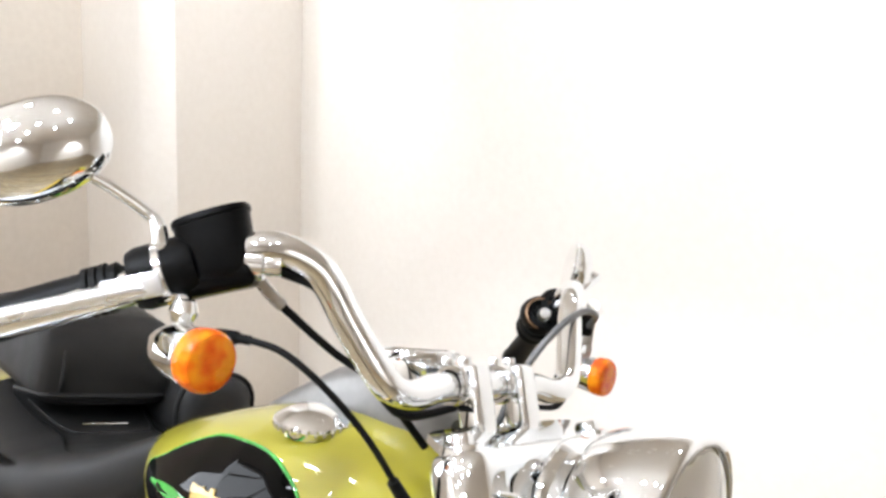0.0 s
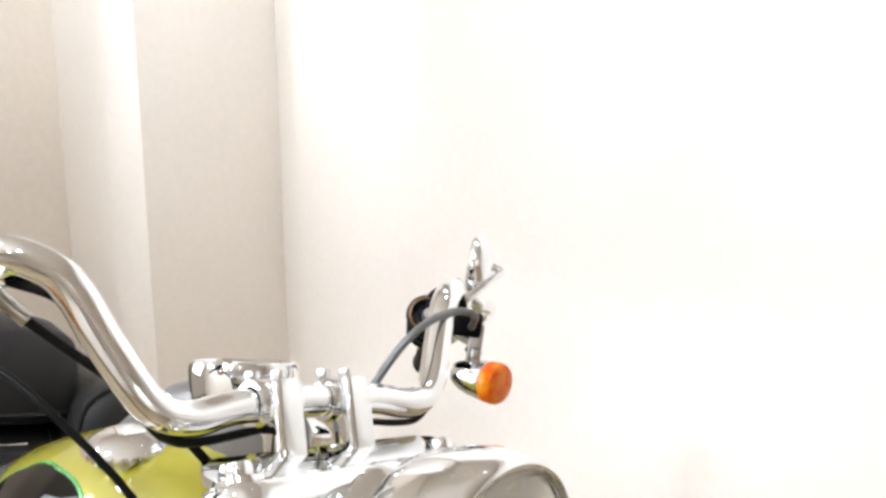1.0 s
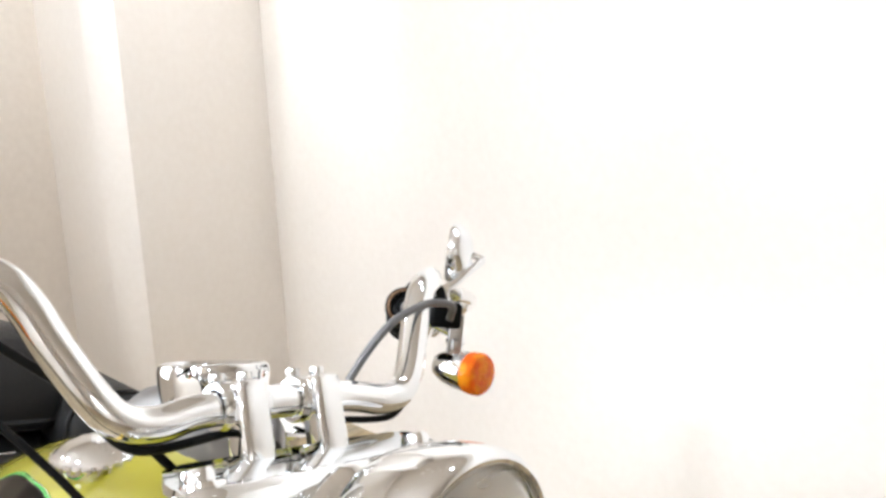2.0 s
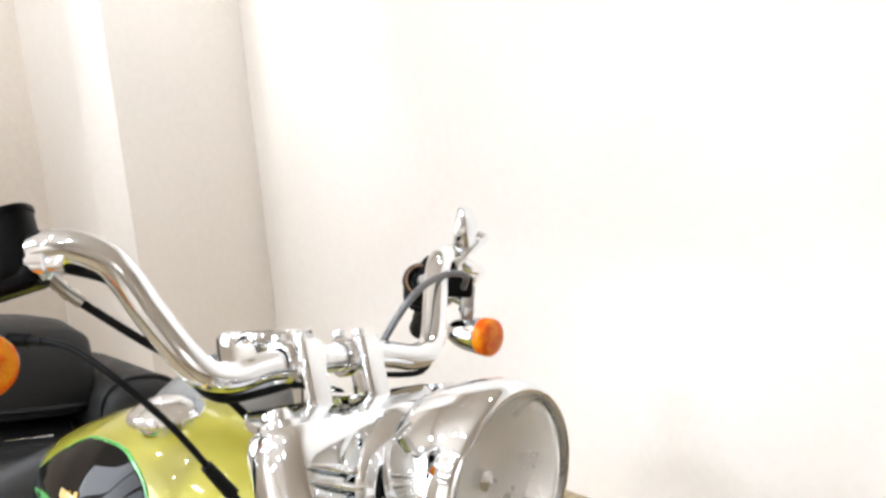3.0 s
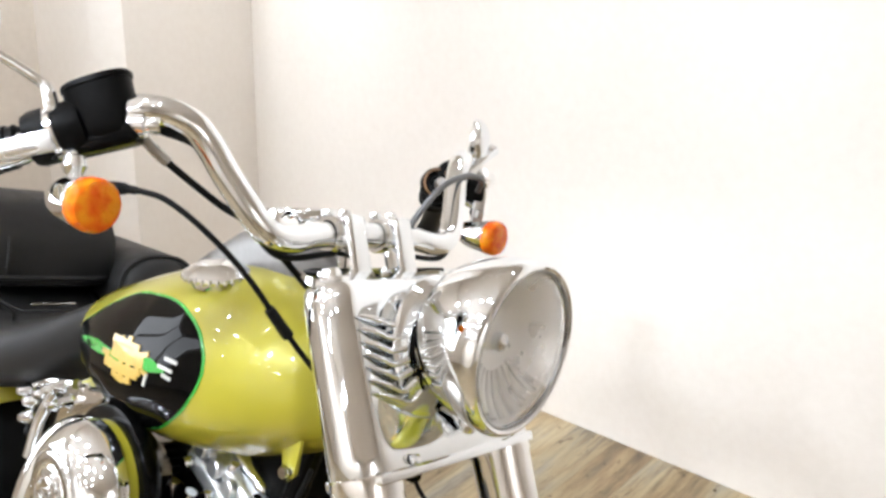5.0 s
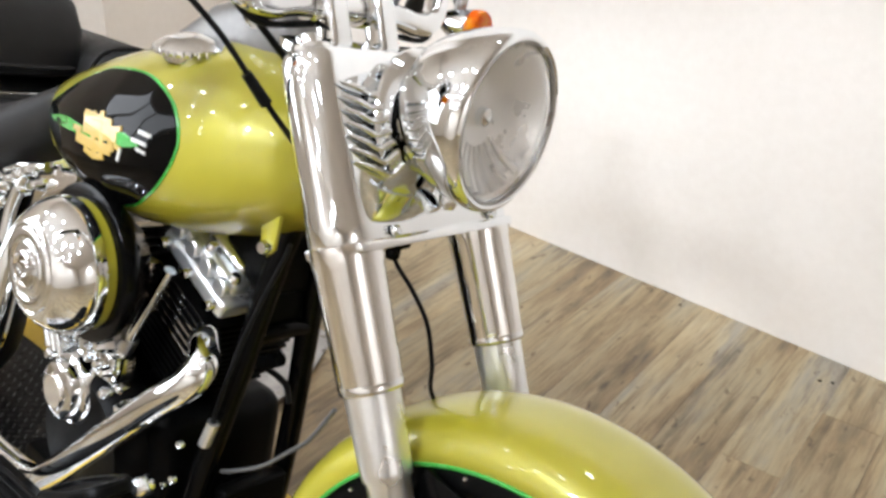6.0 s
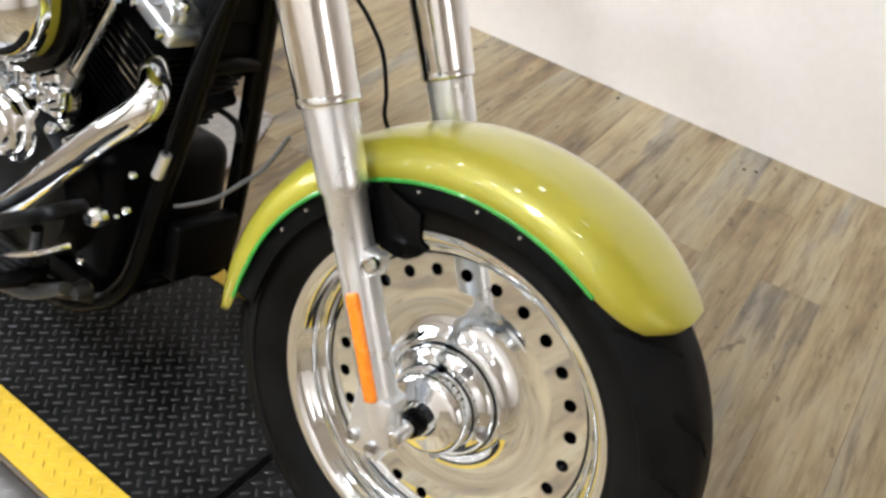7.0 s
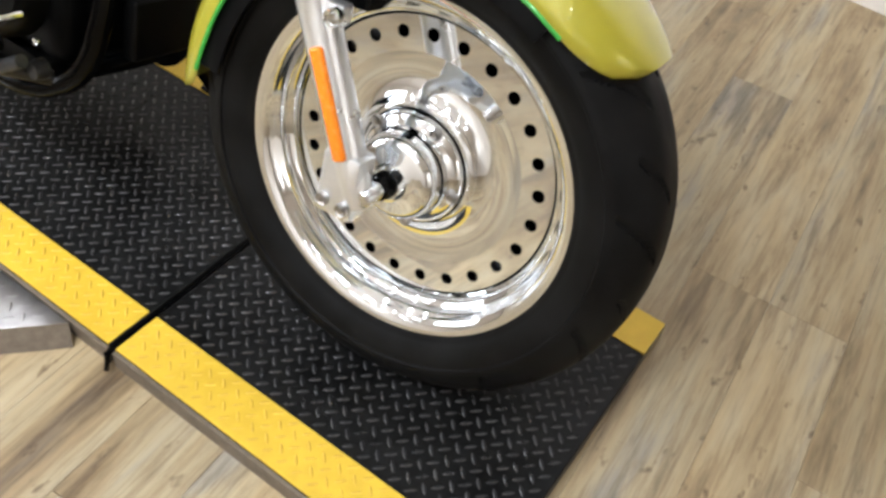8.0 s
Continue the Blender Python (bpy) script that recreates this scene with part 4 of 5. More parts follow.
part("cable_collar", tube([(-0.494, -0.300, 1.0555), (-0.486, -0.294, 1.0562), (-0.4777, -0.2896, 1.0567), (-0.476, -0.289, 1.0567), (-0.466, -0.2835, 1.0570)], [0.0066, 0.0066, 0.0064, 0.0046, 0.0044], 12, 3), CABLE, bike)
part("cable_boot", tube([(-0.3600, -0.182, 0.954), (-0.3515, -0.157, 0.925)], [0.0058, 0.0068], 12, 3), CABLE, bike)
part("clutch_cable", tube([(-0.4437, 0.2849, 1.0972), (-0.4277, 0.2668, 1.1152), (-0.4226, 0.2184, 1.1179), (-0.4117, 0.1526, 1.0991), (-0.4282, 0.1263, 1.0529), (-0.4343, 0.0989, 0.9959), (-0.4372, 0.0814, 0.9265)], 0.0046, 12, 8), GREY_CABLE, bike, "grey clutch cable")
part("switch_wire", tube([Vector((x + 0.004, y - 0.004, z - 0.0195)) for x, y, z in BAR[8:1:-1]] + [(-0.395, 0.06, 1.008)], 0.0036, 8, 6), CABLE, bike)
part("switch_wire", tube([Vector((x + 0.004, -y + 0.004, z - 0.0195)) for x, y, z in BAR[8:1:-1]] + [(-0.395, -0.06, 1.008)], 0.0042, 8, 6), CABLE, bike)
hose_top = Vector((-0.276, 0.0, 0.786))
part("hose_bracket", merge(box(hose_top.x - 0.020, hose_top.x + 0.014, -0.014, 0.020, hose_top.z - 0.014, hose_top.z + 0.012, 0.003), box(hose_top.x - 0.004, hose_top.x + 0.010, -0.008, 0.008, hose_top.z - 0.028, hose_top.z - 0.012, 0.003)), BLACK, bike)
part("front_brake_line", tube([(-0.276, 0.0, 0.770), (-0.262, 0.0, 0.752), (-0.235, 0.0, 0.731), (-0.206, 0.0, 0.699), (-0.189, 0.0, 0.655), (-0.178, 0.0, 0.616), (-0.150, 0.06, 0.54), (-0.10, 0.11, 0.46)], 0.0027, 10, 8), CABLE, bike, "thin black front brake line")
part("speed_cable", tube([(-0.455, -0.05, 0.398), (-0.435, -0.05, 0.408), (-0.384, -0.05, 0.441), (-0.341, -0.05, 0.483), (-0.312, -0.05, 0.514), (-0.28, -0.05, 0.57)], 0.0030, 10, 8), GREY_CABLE, bike, "grey cable curving behind the fender")

# tank
TANK = [(-0.336, 0.045, 0.885, 0.825), (-0.343, 0.080, 0.905, 0.800), (-0.363, 0.113, 0.928, 0.775), (-0.405, 0.142, 0.950, 0.751), (-0.465, 0.160, 0.966, 0.726), (-0.540, 0.171, 0.968, 0.705), (-0.620, 0.175, 0.957, 0.693), (-0.690, 0.171, 0.937, 0.692), (-0.755, 0.161, 0.915, 0.699), (-0.815, 0.145, 0.892, 0.714), (-0.865, 0.124, 0.872, 0.735), (-0.905, 0.098, 0.855, 0.757), (-0.940, 0.060, 0.838, 0.782)]


def tank_at(x, a, grow=0.0):
    """The tank's skin at a station x and an angle round it (0: left side, 90: top)."""
    xs = [r[0] for r in TANK][::-1]
    w, t, b = (float(np.interp(x, xs, [r[k] for r in TANK][::-1])) for k in (1, 2, 3))
    c, s = math.cos(a), math.sin(a)
    mid = b + (t - b) * 0.46
    up = t - mid if s >= 0 else mid - b
    p = 2.15 if s >= 0 else 2.5
    return Vector((x, (w + grow) * math.copysign(abs(c) ** (2 / p), c), mid + (up + grow) * math.copysign(abs(s) ** (2 / p), s)))


stations = list(np.interp(np.linspace(0, len(TANK) - 1, 45), range(len(TANK)), [r[0] for r in TANK]))
tank = part("fuel_tank", chassis(skin([[tank_at(x, 2 * math.pi * i / 56) for i in range(56)] for x in stations])), LIME, bike, "lime pearl teardrop fuel tank with black side panels", 70)


def tank_side(x, z, grow):
    """A point of the right flank above the side view's x and z."""
    lo, hi = math.pi * 0.55, math.pi * 1.45
    for _ in range(30):
        mid = (lo + hi) / 2
        if tank_at(x, mid, grow).z > z:
            lo = mid
        else:
            hi = mid
    p = tank_at(x, (lo + hi) / 2, grow)
    return Vector((p.x, -abs(p.y), p.z))


DROP = [(-0.479, 0.850), (-0.486, 0.868), (-0.509, 0.8885), (-0.550, 0.903), (-0.596, 0.907), (-0.646, 0.902), (-0.691, 0.893), (-0.740, 0.870), (-0.789, 0.840), (-0.835, 0.812), (-0.800, 0.785), (-0.736, 0.757), (-0.680, 0.739), (-0.622, 0.732), (-0.568, 0.748), (-0.519, 0.781), (-0.492, 0.812), (-0.481, 0.834)]


def drop_outline(scale=1.0, n=5):
    """The side panel: round ahead, drawn out to a point behind."""
    out = []
    for i in range(len(DROP)):
        a, b, c, d = (Vector(DROP[(i + k) % len(DROP)]) for k in (-1, 0, 1, 2))
        for k in range(n):
            t = k / n
            p = 0.5 * (2 * b + (c - a) * t + (2 * a - 5 * b + 4 * c - d) * t * t + (3 * b - a - 3 * c + d) * t ** 3)
            out.append((-0.612 + (p.x + 0.612) * scale, 0.826 + (p.y - 0.826) * scale))
    return out


def decal(outline, grow, thick=0.0008, rings=7):
    cx, cz = sum(p[0] for p in outline) / len(outline), sum(p[1] for p in outline) / len(outline)
    layers = [[tank_side(cx + (x - cx) * k, cz + (z - cz) * k, grow) for x, z in outline] for k in np.linspace(0.02, 1.0, rings)]
    layers.append([p + Vector((0, thick + 0.002, 0)) for p in layers[-1]])
    return chassis(skin(layers, True, False))


part("panel_border", decal(drop_outline(1.028), 0.0012), GREEN, tank, "bright green border line")
part("side_panel", decal(drop_outline(1.0), 0.0024), GLOSS_BLACK, tank, "gloss black side panel")


def strip(pts, width):
    """A flat stroke along side-view points."""
    left, right = [], []
    for i, p in enumerate(pts):
        a, b = Vector(pts[max(i - 1, 0)]), Vector(pts[min(i + 1, len(pts) - 1)])
        d = (b - a).normalized()
        w = width[i] if isinstance(width, list) else width
        n = Vector((-d.y, d.x)) * w / 2
        left.append(Vector(p) + n)
        right.append(Vector(p) - n)
    return [tuple(q) for q in left + right[::-1]]


part("green_spear", decal(strip([(-0.795, 0.808), (-0.745, 0.813), (-0.715, 0.815), (-0.66, 0.817), (-0.60, 0.824), (-0.570, 0.829), (-0.540, 0.829)], [0.003, 0.014, 0.016, 0.010, 0.011, 0.018, 0.003]), 0.0034, rings=3), GREEN, tank)
for pts, w in (
    ([(-0.668, 0.826), (-0.630, 0.827), (-0.585, 0.830)], 0.020), ([(-0.650, 0.846), (-0.640, 0.826), (-0.634, 0.796)], 0.011), ([(-0.626, 0.852), (-0.622, 0.830), (-0.614, 0.800)], 0.010),
    ([(-0.605, 0.846), (-0.600, 0.826), (-0.592, 0.808)], 0.009), ([(-0.684, 0.807), (-0.640, 0.806), (-0.596, 0.809)], 0.014), ([(-0.672, 0.840), (-0.640, 0.841), (-0.600, 0.842)], 0.009),
    ([(-0.660, 0.796), (-0.636, 0.792), (-0.610, 0.797)], 0.008), ([(-0.694, 0.816), (-0.672, 0.818)], 0.007), ([(-0.592, 0.836), (-0.578, 0.841)], 0.007), ([(-0.588, 0.818), (-0.574, 0.815)], 0.006),
):
    part("gold_emblem", decal(strip(pts, w), 0.0042, rings=3), GOLD, tank, "gold emblem stroke")
for a, b in (((-0.542, 0.846), (-0.519, 0.845)), ((-0.553, 0.834), (-0.525, 0.833)), ((-0.543, 0.825), (-0.526, 0.823)), ((-0.575, 0.817), (-0.580, 0.800))):
    part("lettering_bar", decal(strip([a, b], 0.0045), 0.0042, rings=3), WHITE_MARK, tank)

cap_at = STEER @ Vector((-0.562, -0.100, 0.947))
capn = Vector((0, -0.16, 1)).normalized()
cap = part("fuel_cap", lathe([(0, 0.017), (0.014, 0.0165), (0.030, 0.013), (0.040, 0.006), (0.0435, 0.003), (0.044, -0.001), (0.042, -0.004), (0.036, -0.006), (0.034, -0.014)], cap_at, capn, 56), CHROME, tank, "round chrome fuel cap")
for k in range(28):
    a = 2 * math.pi * k / 28
    m = frame_on(capn)
    q = cap_at + m @ Vector((0.0435 * math.cos(a), 0.0435 * math.sin(a), -0.001))
    part("cap_knurl", lathe([(0, 0.005), (0.0025, 0.004), (0.003, 0), (0.0025, -0.004)], q, capn, 8), CHROME, cap)
cap2 = STEER @ Vector((-0.552, 0.092, 0.960))
part("fuel_gauge_cap", lathe([(0, 0.017), (0.014, 0.0165), (0.030, 0.013), (0.040, 0.006), (0.0435, 0.003), (0.044, -0.001), (0.036, -0.006), (0.034, -0.014)], cap2, Vector((0, 0.16, 1)), 56), CHROME, tank, "chrome fuel gauge cap")

# dash console with the speedometer
rings = []
for x, w, zt, zb in ((-0.425, 0.024, 0.985, 0.95), (-0.445, 0.040, 1.000, 0.95), (-0.48, 0.050, 1.014, 0.95), (-0.54, 0.055, 1.024, 0.95), (-0.61, 0.052, 1.002, 0.94), (-0.69, 0.044, 0.956, 0.91), (-0.755, 0.034, 0.916, 0.88), (-0.835, 0.016, 0.880, 0.86)):
    rings.append([Vector((x, w * math.copysign(abs(math.cos(a)) ** 0.5, math.cos(a)), zb + (zt - zb) * max(0.0, math.sin(a)) ** 0.42)) for a in np.linspace(0, math.pi, 25).tolist()])
console = part("dash_console", chassis(skin(rings, True)), CONSOLE_GREY, tank, "chrome dash console along the tank, its grey reflection in the colour")
sp = STEER @ Vector((-0.512, -0.006, 0.997))
spn = Vector((-0.16, 0, 1)).normalized()
part("speedometer", lathe([(0.036, -0.030), (0.044, -0.018), (0.0505, -0.002), (0.0545, 0.016), (0.0560, 0.032), (0.0565, 0.040), (0.0550, 0.045), (0.0510, 0.047), (0.0480, 0.044), (0.0, 0.042)], sp, spn, 64), CHROME, console, "round chrome speedometer housing")
part("speedometer_face", lathe([(0.047, 0.0435), (0.0, 0.0440)], sp, spn, 40), WHITE_MARK, console)
part("trip_knob", tube([sp + Vector((0.045, 0.022, 0.020)), sp + Vector((0.056, 0.028, 0.022))], [0.005, 0.006], 10, 2), BLACK, console)
part("tank_tab", chassis(merge(slab([(-0.022, 0.0), (0.016, 0.0), (0.012, -0.046), (0.0, -0.058), (-0.012, -0.046)], 0.006, Matrix.Translation((-0.385, -0.082, 0.790)) @ pose(0, 0, 0, 90), 0.0015))), LIME, tank)
part("tab_bolt", merge(lathe([(0, 0.010), (0.007, 0.010), (0.009, 0.006), (0.010, 0), (0, 0)], STEER @ Vector((-0.385, -0.088, 0.745)), (0, -1, 0), 16)), CHROME, tank)

# seat, pillion pad, saddlebag
rings = []
for x, w, zt, zb in ((-0.835, 0.035, 0.862, 0.82), (-0.855, 0.075, 0.862, 0.78), (-0.90, 0.115, 0.842, 0.735), (-0.97, 0.155, 0.802, 0.68), (-1.06, 0.188, 0.768, 0.645), (-1.15, 0.200, 0.746, 0.62), (-1.23, 0.200, 0.744, 0.62), (-1.31, 0.192, 0.766, 0.63), (-1.38, 0.178, 0.79, 0.65), (-1.43, 0.15, 0.79, 0.67)):
    rings.append([Vector((x, w * math.copysign(abs(math.cos(a)) ** 0.62, math.cos(a)), (zb + zt) / 2 + (zt - zb) / 2 * math.copysign(abs(math.sin(a)) ** 0.7, math.sin(a)))) for a in np.linspace(0, 2 * math.pi, 40, endpoint=False).tolist()])
seat = part("rider_seat", chassis(skin(rings)), LEATHER, bike, "wide black leather rider seat", 60)
part("seat_badge", chassis(box(-1.254, -1.246, -0.034, 0.052, 0.7435, 0.7505, 0.003)), CHROME, seat, "slim chrome badge strip")
for s in (-1, 1):
    part("seat_seam", chassis(tube([(-1.02, 0.140 * s, 0.767), (-1.10, 0.125 * s, 0.753), (-1.20, 0.09 * s, 0.7465), (-1.28, 0.105 * s, 0.756), (-1.35, 0.118 * s, 0.778)], 0.0022, 6, 6)), PLASTIC, seat)
part("seat_panel_seam", chassis(tube([(-1.33, -0.098, 0.771), (-1.27, -0.085, 0.7545), (-1.22, -0.070, 0.7460), (-1.205, -0.045, 0.7455), (-1.205, 0.055, 0.7455), (-1.22, 0.080, 0.7460), (-1.27, 0.095, 0.7545), (-1.33, 0.104, 0.771)], 0.0024, 6, 6)), LEATHER, seat)
for k in range(14):
    p = Vector((-1.13 - 0.009 * k, -0.188 - 0.0006 * k, 0.712))
    part("lacing", chassis(tube([p + Vector((0, 0.004, 0.012)), p + Vector((-0.004, -0.006, -0.010))], 0.0025, 6, 2)), PLASTIC, seat)
rings = []
for x, w, zt, zb in ((-1.245, 0.108, 0.86, 0.785), (-1.254, 0.122, 0.90, 0.78), (-1.285, 0.127, 0.935, 0.78), (-1.38, 0.128, 0.946, 0.785), (-1.50, 0.124, 0.937, 0.79), (-1.62, 0.115, 0.91, 0.80), (-1.66, 0.08, 0.88, 0.81)):
    rings.append([Vector((x, w * math.copysign(abs(math.cos(a)) ** 0.36, math.cos(a)), (zb + zt) / 2 + (zt - zb) / 2 * math.copysign(abs(math.sin(a)) ** 0.42, math.sin(a)))) for a in np.linspace(0, 2 * math.pi, 40, endpoint=False).tolist()])
pillion = part("pillion_pad", chassis(skin(rings)), LEATHER, bike, "thick black leather pillion pad", 60)
part("pad_strap", chassis(tube([(-1.249, -0.086, 0.80), (-1.242, -0.086, 0.835), (-1.256, -0.086, 0.882), (-1.302, -0.086, 0.924), (-1.38, -0.086, 0.940)], 0.004, 6, 6)), LEATHER, pillion)
part("pad_piping", chassis(tube([(-1.30, -0.138, 0.80), (-1.25, -0.11, 0.80), (-1.240, -0.05, 0.80), (-1.240, 0.05, 0.80), (-1.25, 0.11, 0.80), (-1.30, 0.138, 0.80)], 0.005, 8, 6)), LEATHER, pillion)
bag_c = Vector((-1.31, 0.195, 0.785))
rings = []
for x, k in ((0.13, 0.45), (0.125, 0.78), (0.105, 0.95), (0.07, 1.0), (-0.15, 1.0), (-0.22, 0.92), (-0.24, 0.6)):
    rings.append([bag_c + Vector((x, py * k, pz * k)) for py, pz in oval(0.085, 0.072, 32, 2.4)])
bag = part("saddlebag", chassis(skin(rings)), LEATHER, bike, "rounded black leather saddlebag with a stitched rim", 60)
part("bag_piping", chassis(tube([bag_c + Vector((0.108, py * 0.965, pz * 0.965)) for py, pz in oval(0.085, 0.072, 24, 2.4)] + [bag_c + Vector((0.108, 0.085 * 0.965, 0))], 0.004, 8, 2)), LEATHER, bag)

# rear wheel and fender
REAR = STEER @ Vector((-1.62, 0, 0.32))
rear = part("rear_wheel", shift(lathe([(0.05, 0.03), (0.186, 0.006), (0.199, 0.03), (0.2275, 0.071), (0.222, 0.06), (0.2, 0.0), (0.222, -0.06), (0.2275, -0.071), (0.199, -0.03), (0.05, -0.03)], (0, 0, 0), Y, 64), Matrix.Translation(REAR) @ pose(0, 0, 0, 0, 0, -5.5)), CHROME, bike, "chrome rear wheel")
tp = [(0.218, 0.06), (0.24, 0.085), (0.27, 0.096), (0.29, 0.09), (0.31, 0.06), (0.32, 0.02)]
part("rear_tyre", shift(lathe(tp + [(r, -y) for r, y in tp[::-1]], (0, 0, 0), Y, 80), Matrix.Translation(REAR) @ pose(0, 0, 0, 0, 0, -5.5)), RUBBER, rear)
part("rear_fender", shift(fender(-95, 62, 0.372, 0.25, 0.128, Vector((0, 0, 0))), Matrix.Translation(REAR + Vector((0.02, 0, 0.06))) @ pose(0, 0, 0, 0, 0, -5.5)), LIME, bike, "lime pearl rear fender", 60)

# frame
def frame_tube(name, pts, r, mat=BLACK, label=""):
    return part(name, chassis(tube(pts, r, 14, 8)), mat, bike, label)


part("steering_neck", tube([on_fork(0.80, 0, -0.055), on_fork(0.97, 0, -0.055)], 0.034, 20, 2), BLACK, bike, "black steering neck")
for side in (-1, 1):
    frame_tube("down_tube", [(-0.395, 0.018 * side, 0.82), (-0.420, 0.034 * side, 0.72), (-0.444, 0.053 * side, 0.56), (-0.470, 0.073 * side, 0.40), (-0.495, 0.084 * side, 0.27), (-0.545, 0.100 * side, 0.205), (-0.64, 0.125 * side, 0.182), (-0.95, 0.134 * side, 0.178), (-1.15, 0.134 * side, 0.20), (-1.22, 0.13 * side, 0.32), (-1.22, 0.12 * side, 0.55)], 0.0165, BLACK, "black frame down tube")
frame_tube("backbone", [(-0.39, 0, 0.93), (-0.6, 0, 0.90), (-0.85, 0, 0.78), (-1.15, 0, 0.66), (-1.24, 0, 0.5)], 0.026, BLACK, "black frame backbone")
frame_tube("cross_tube", [(-0.438, -0.050, 0.60), (-0.435, 0, 0.605), (-0.438, 0.050, 0.60)], 0.014)
frame_tube("cross_tube", [(-0.52, -0.088, 0.235), (-0.515, 0, 0.235), (-0.52, 0.088, 0.235)], 0.014)
part("regulator", chassis(box(-0.468, -0.440, -0.055, 0.055, 0.275, 0.365, 0.006, 3)), GASKET, bike, "black voltage regulator between the down tubes")
part("vent_hose", tube([(-0.452, 0.03, 0.547), (-0.470, 0.03, 0.536), (-0.488, 0.03, 0.527)], 0.0105, 14, 4), PLASTIC, bike, "short black rubber hose end")
part("vent_hose", tube([(-0.496, 0.03, 0.513), (-0.480, 0.03, 0.522), (-0.4645, 0.03, 0.522), (-0.448, 0.03, 0.519), (-0.4335, 0.03, 0.512), (-0.425, 0.03, 0.490)], 0.0045, 10, 6), CABLE, bike, "black rubber vent hose")
line = part("rear_brake_line", tube([(-0.3571, -0.085, 0.7595), (-0.3629, -0.085, 0.7409), (-0.3781, -0.085, 0.7051), (-0.3952, -0.085, 0.6638), (-0.4186, -0.085, 0.5981), (-0.4378, -0.085, 0.5312), (-0.4473, -0.085, 0.4849)], 0.0030, 10, 6), CABLE, bike, "thin black line clipped to the down tube")
part("line_end", tube([(-0.4455, -0.085, 0.4873), (-0.4516, -0.085, 0.468), (-0.4579, -0.085, 0.4501)], [0.0080, 0.0085, 0.0085], 14, 3), BRUSHED, line, "silver line fitting")
# made-up block that fills the dark gap between tank and engine
part("tank_gap_filler", chassis(box(-0.58, -0.425, -0.045, 0.055, 0.655, 0.755, 0.015, 3)), GASKET, bike, "black filler block under the tank")
part("horn_bracket", chassis(merge(box(-0.48, -0.432, -0.03, 0.035, 0.60, 0.665, 0.012, 3), box(-0.475, -0.448, 0.01, 0.05, 0.575, 0.62, 0.01))), GASKET, bike)

# engine
CRANK = Vector((-0.672, 0, 0.355))
case = part("crankcase", chassis(merge(box(-0.86, -0.53, -0.105, 0.12, 0.225, 0.44, 0.035, 4), lathe([(0, 0.06), (0.10, 0.06), (0.115, 0.045), (0.12, 0.0)], CRANK + Vector((0, -0.085, 0)), Y, 48))), GASKET, bike, "black engine crankcase")
# black block added to keep the underside dark and hide the far yellow band
part("underside_filler", chassis(box(-0.90, -0.56, -0.115, 0.140, 0.190, 0.236, 0.012)), GASKET, case)
part("oil_filter", chassis(lathe([(0, 0.075), (0.025, 0.075), (0.032, 0.068), (0.032, 0.0)], (-0.520, 0.02, 0.30), (1, 0, -0.15), 32)), BLACK, case)
CAM = Vector((-0.706, -0.112, 0.428))
camcover = part("cam_cover", chassis(lathe([(0.0, 0.056), (0.034, 0.056), (0.041, 0.053), (0.044, 0.048), (0.046, 0.040), (0.052, 0.038), (0.056, 0.033), (0.058, 0.022), (0.062, 0.014), (0.070, 0.012), (0.090, 0.011), (0.095, 0.004), (0.095, -0.006)], CAM, Y, 28)), CHROME, case, "chrome cam cover ringed with bolts", 30)
for k in range(12):
    a = 2 * math.pi * k / 12 + 0.3
    part("cover_bolt", merge(lathe([(0, 0.024), (0.006, 0.024), (0.010, 0.019), (0.010, 0.006), (0.014, 0.004), (0.015, 0)], STEER @ (CAM + Vector((0.083 * math.cos(a), -0.008, 0.083 * math.sin(a)))), STEER.to_3x3() @ Vector(Y), 10)), CHROME, camcover)
part("cover_cap", chassis(lathe([(0, 0.006), (0.024, 0.006), (0.028, 0.002), (0.029, -0.002)], CAM + Vector((0, -0.055, 0)), Y, 24)), POLISHED, camcover)
for x, z, r in ((-0.640, 0.520, 0.012), (-0.620, 0.490, 0.010), (-0.760, 0.520, 0.013), (-0.735, 0.535, 0.010), (-0.575, 0.455, 0.009)):
    part("case_fitting", merge(lathe([(0, 0.022), (r * 0.6, 0.022), (r * 0.8, 0.016), (r, 0.008), (r * 1.2, 0.0), (0, 0)], STEER @ Vector((x, -0.128, z)), STEER.to_3x3() @ Vector(Y), 8)), CHROME, case)


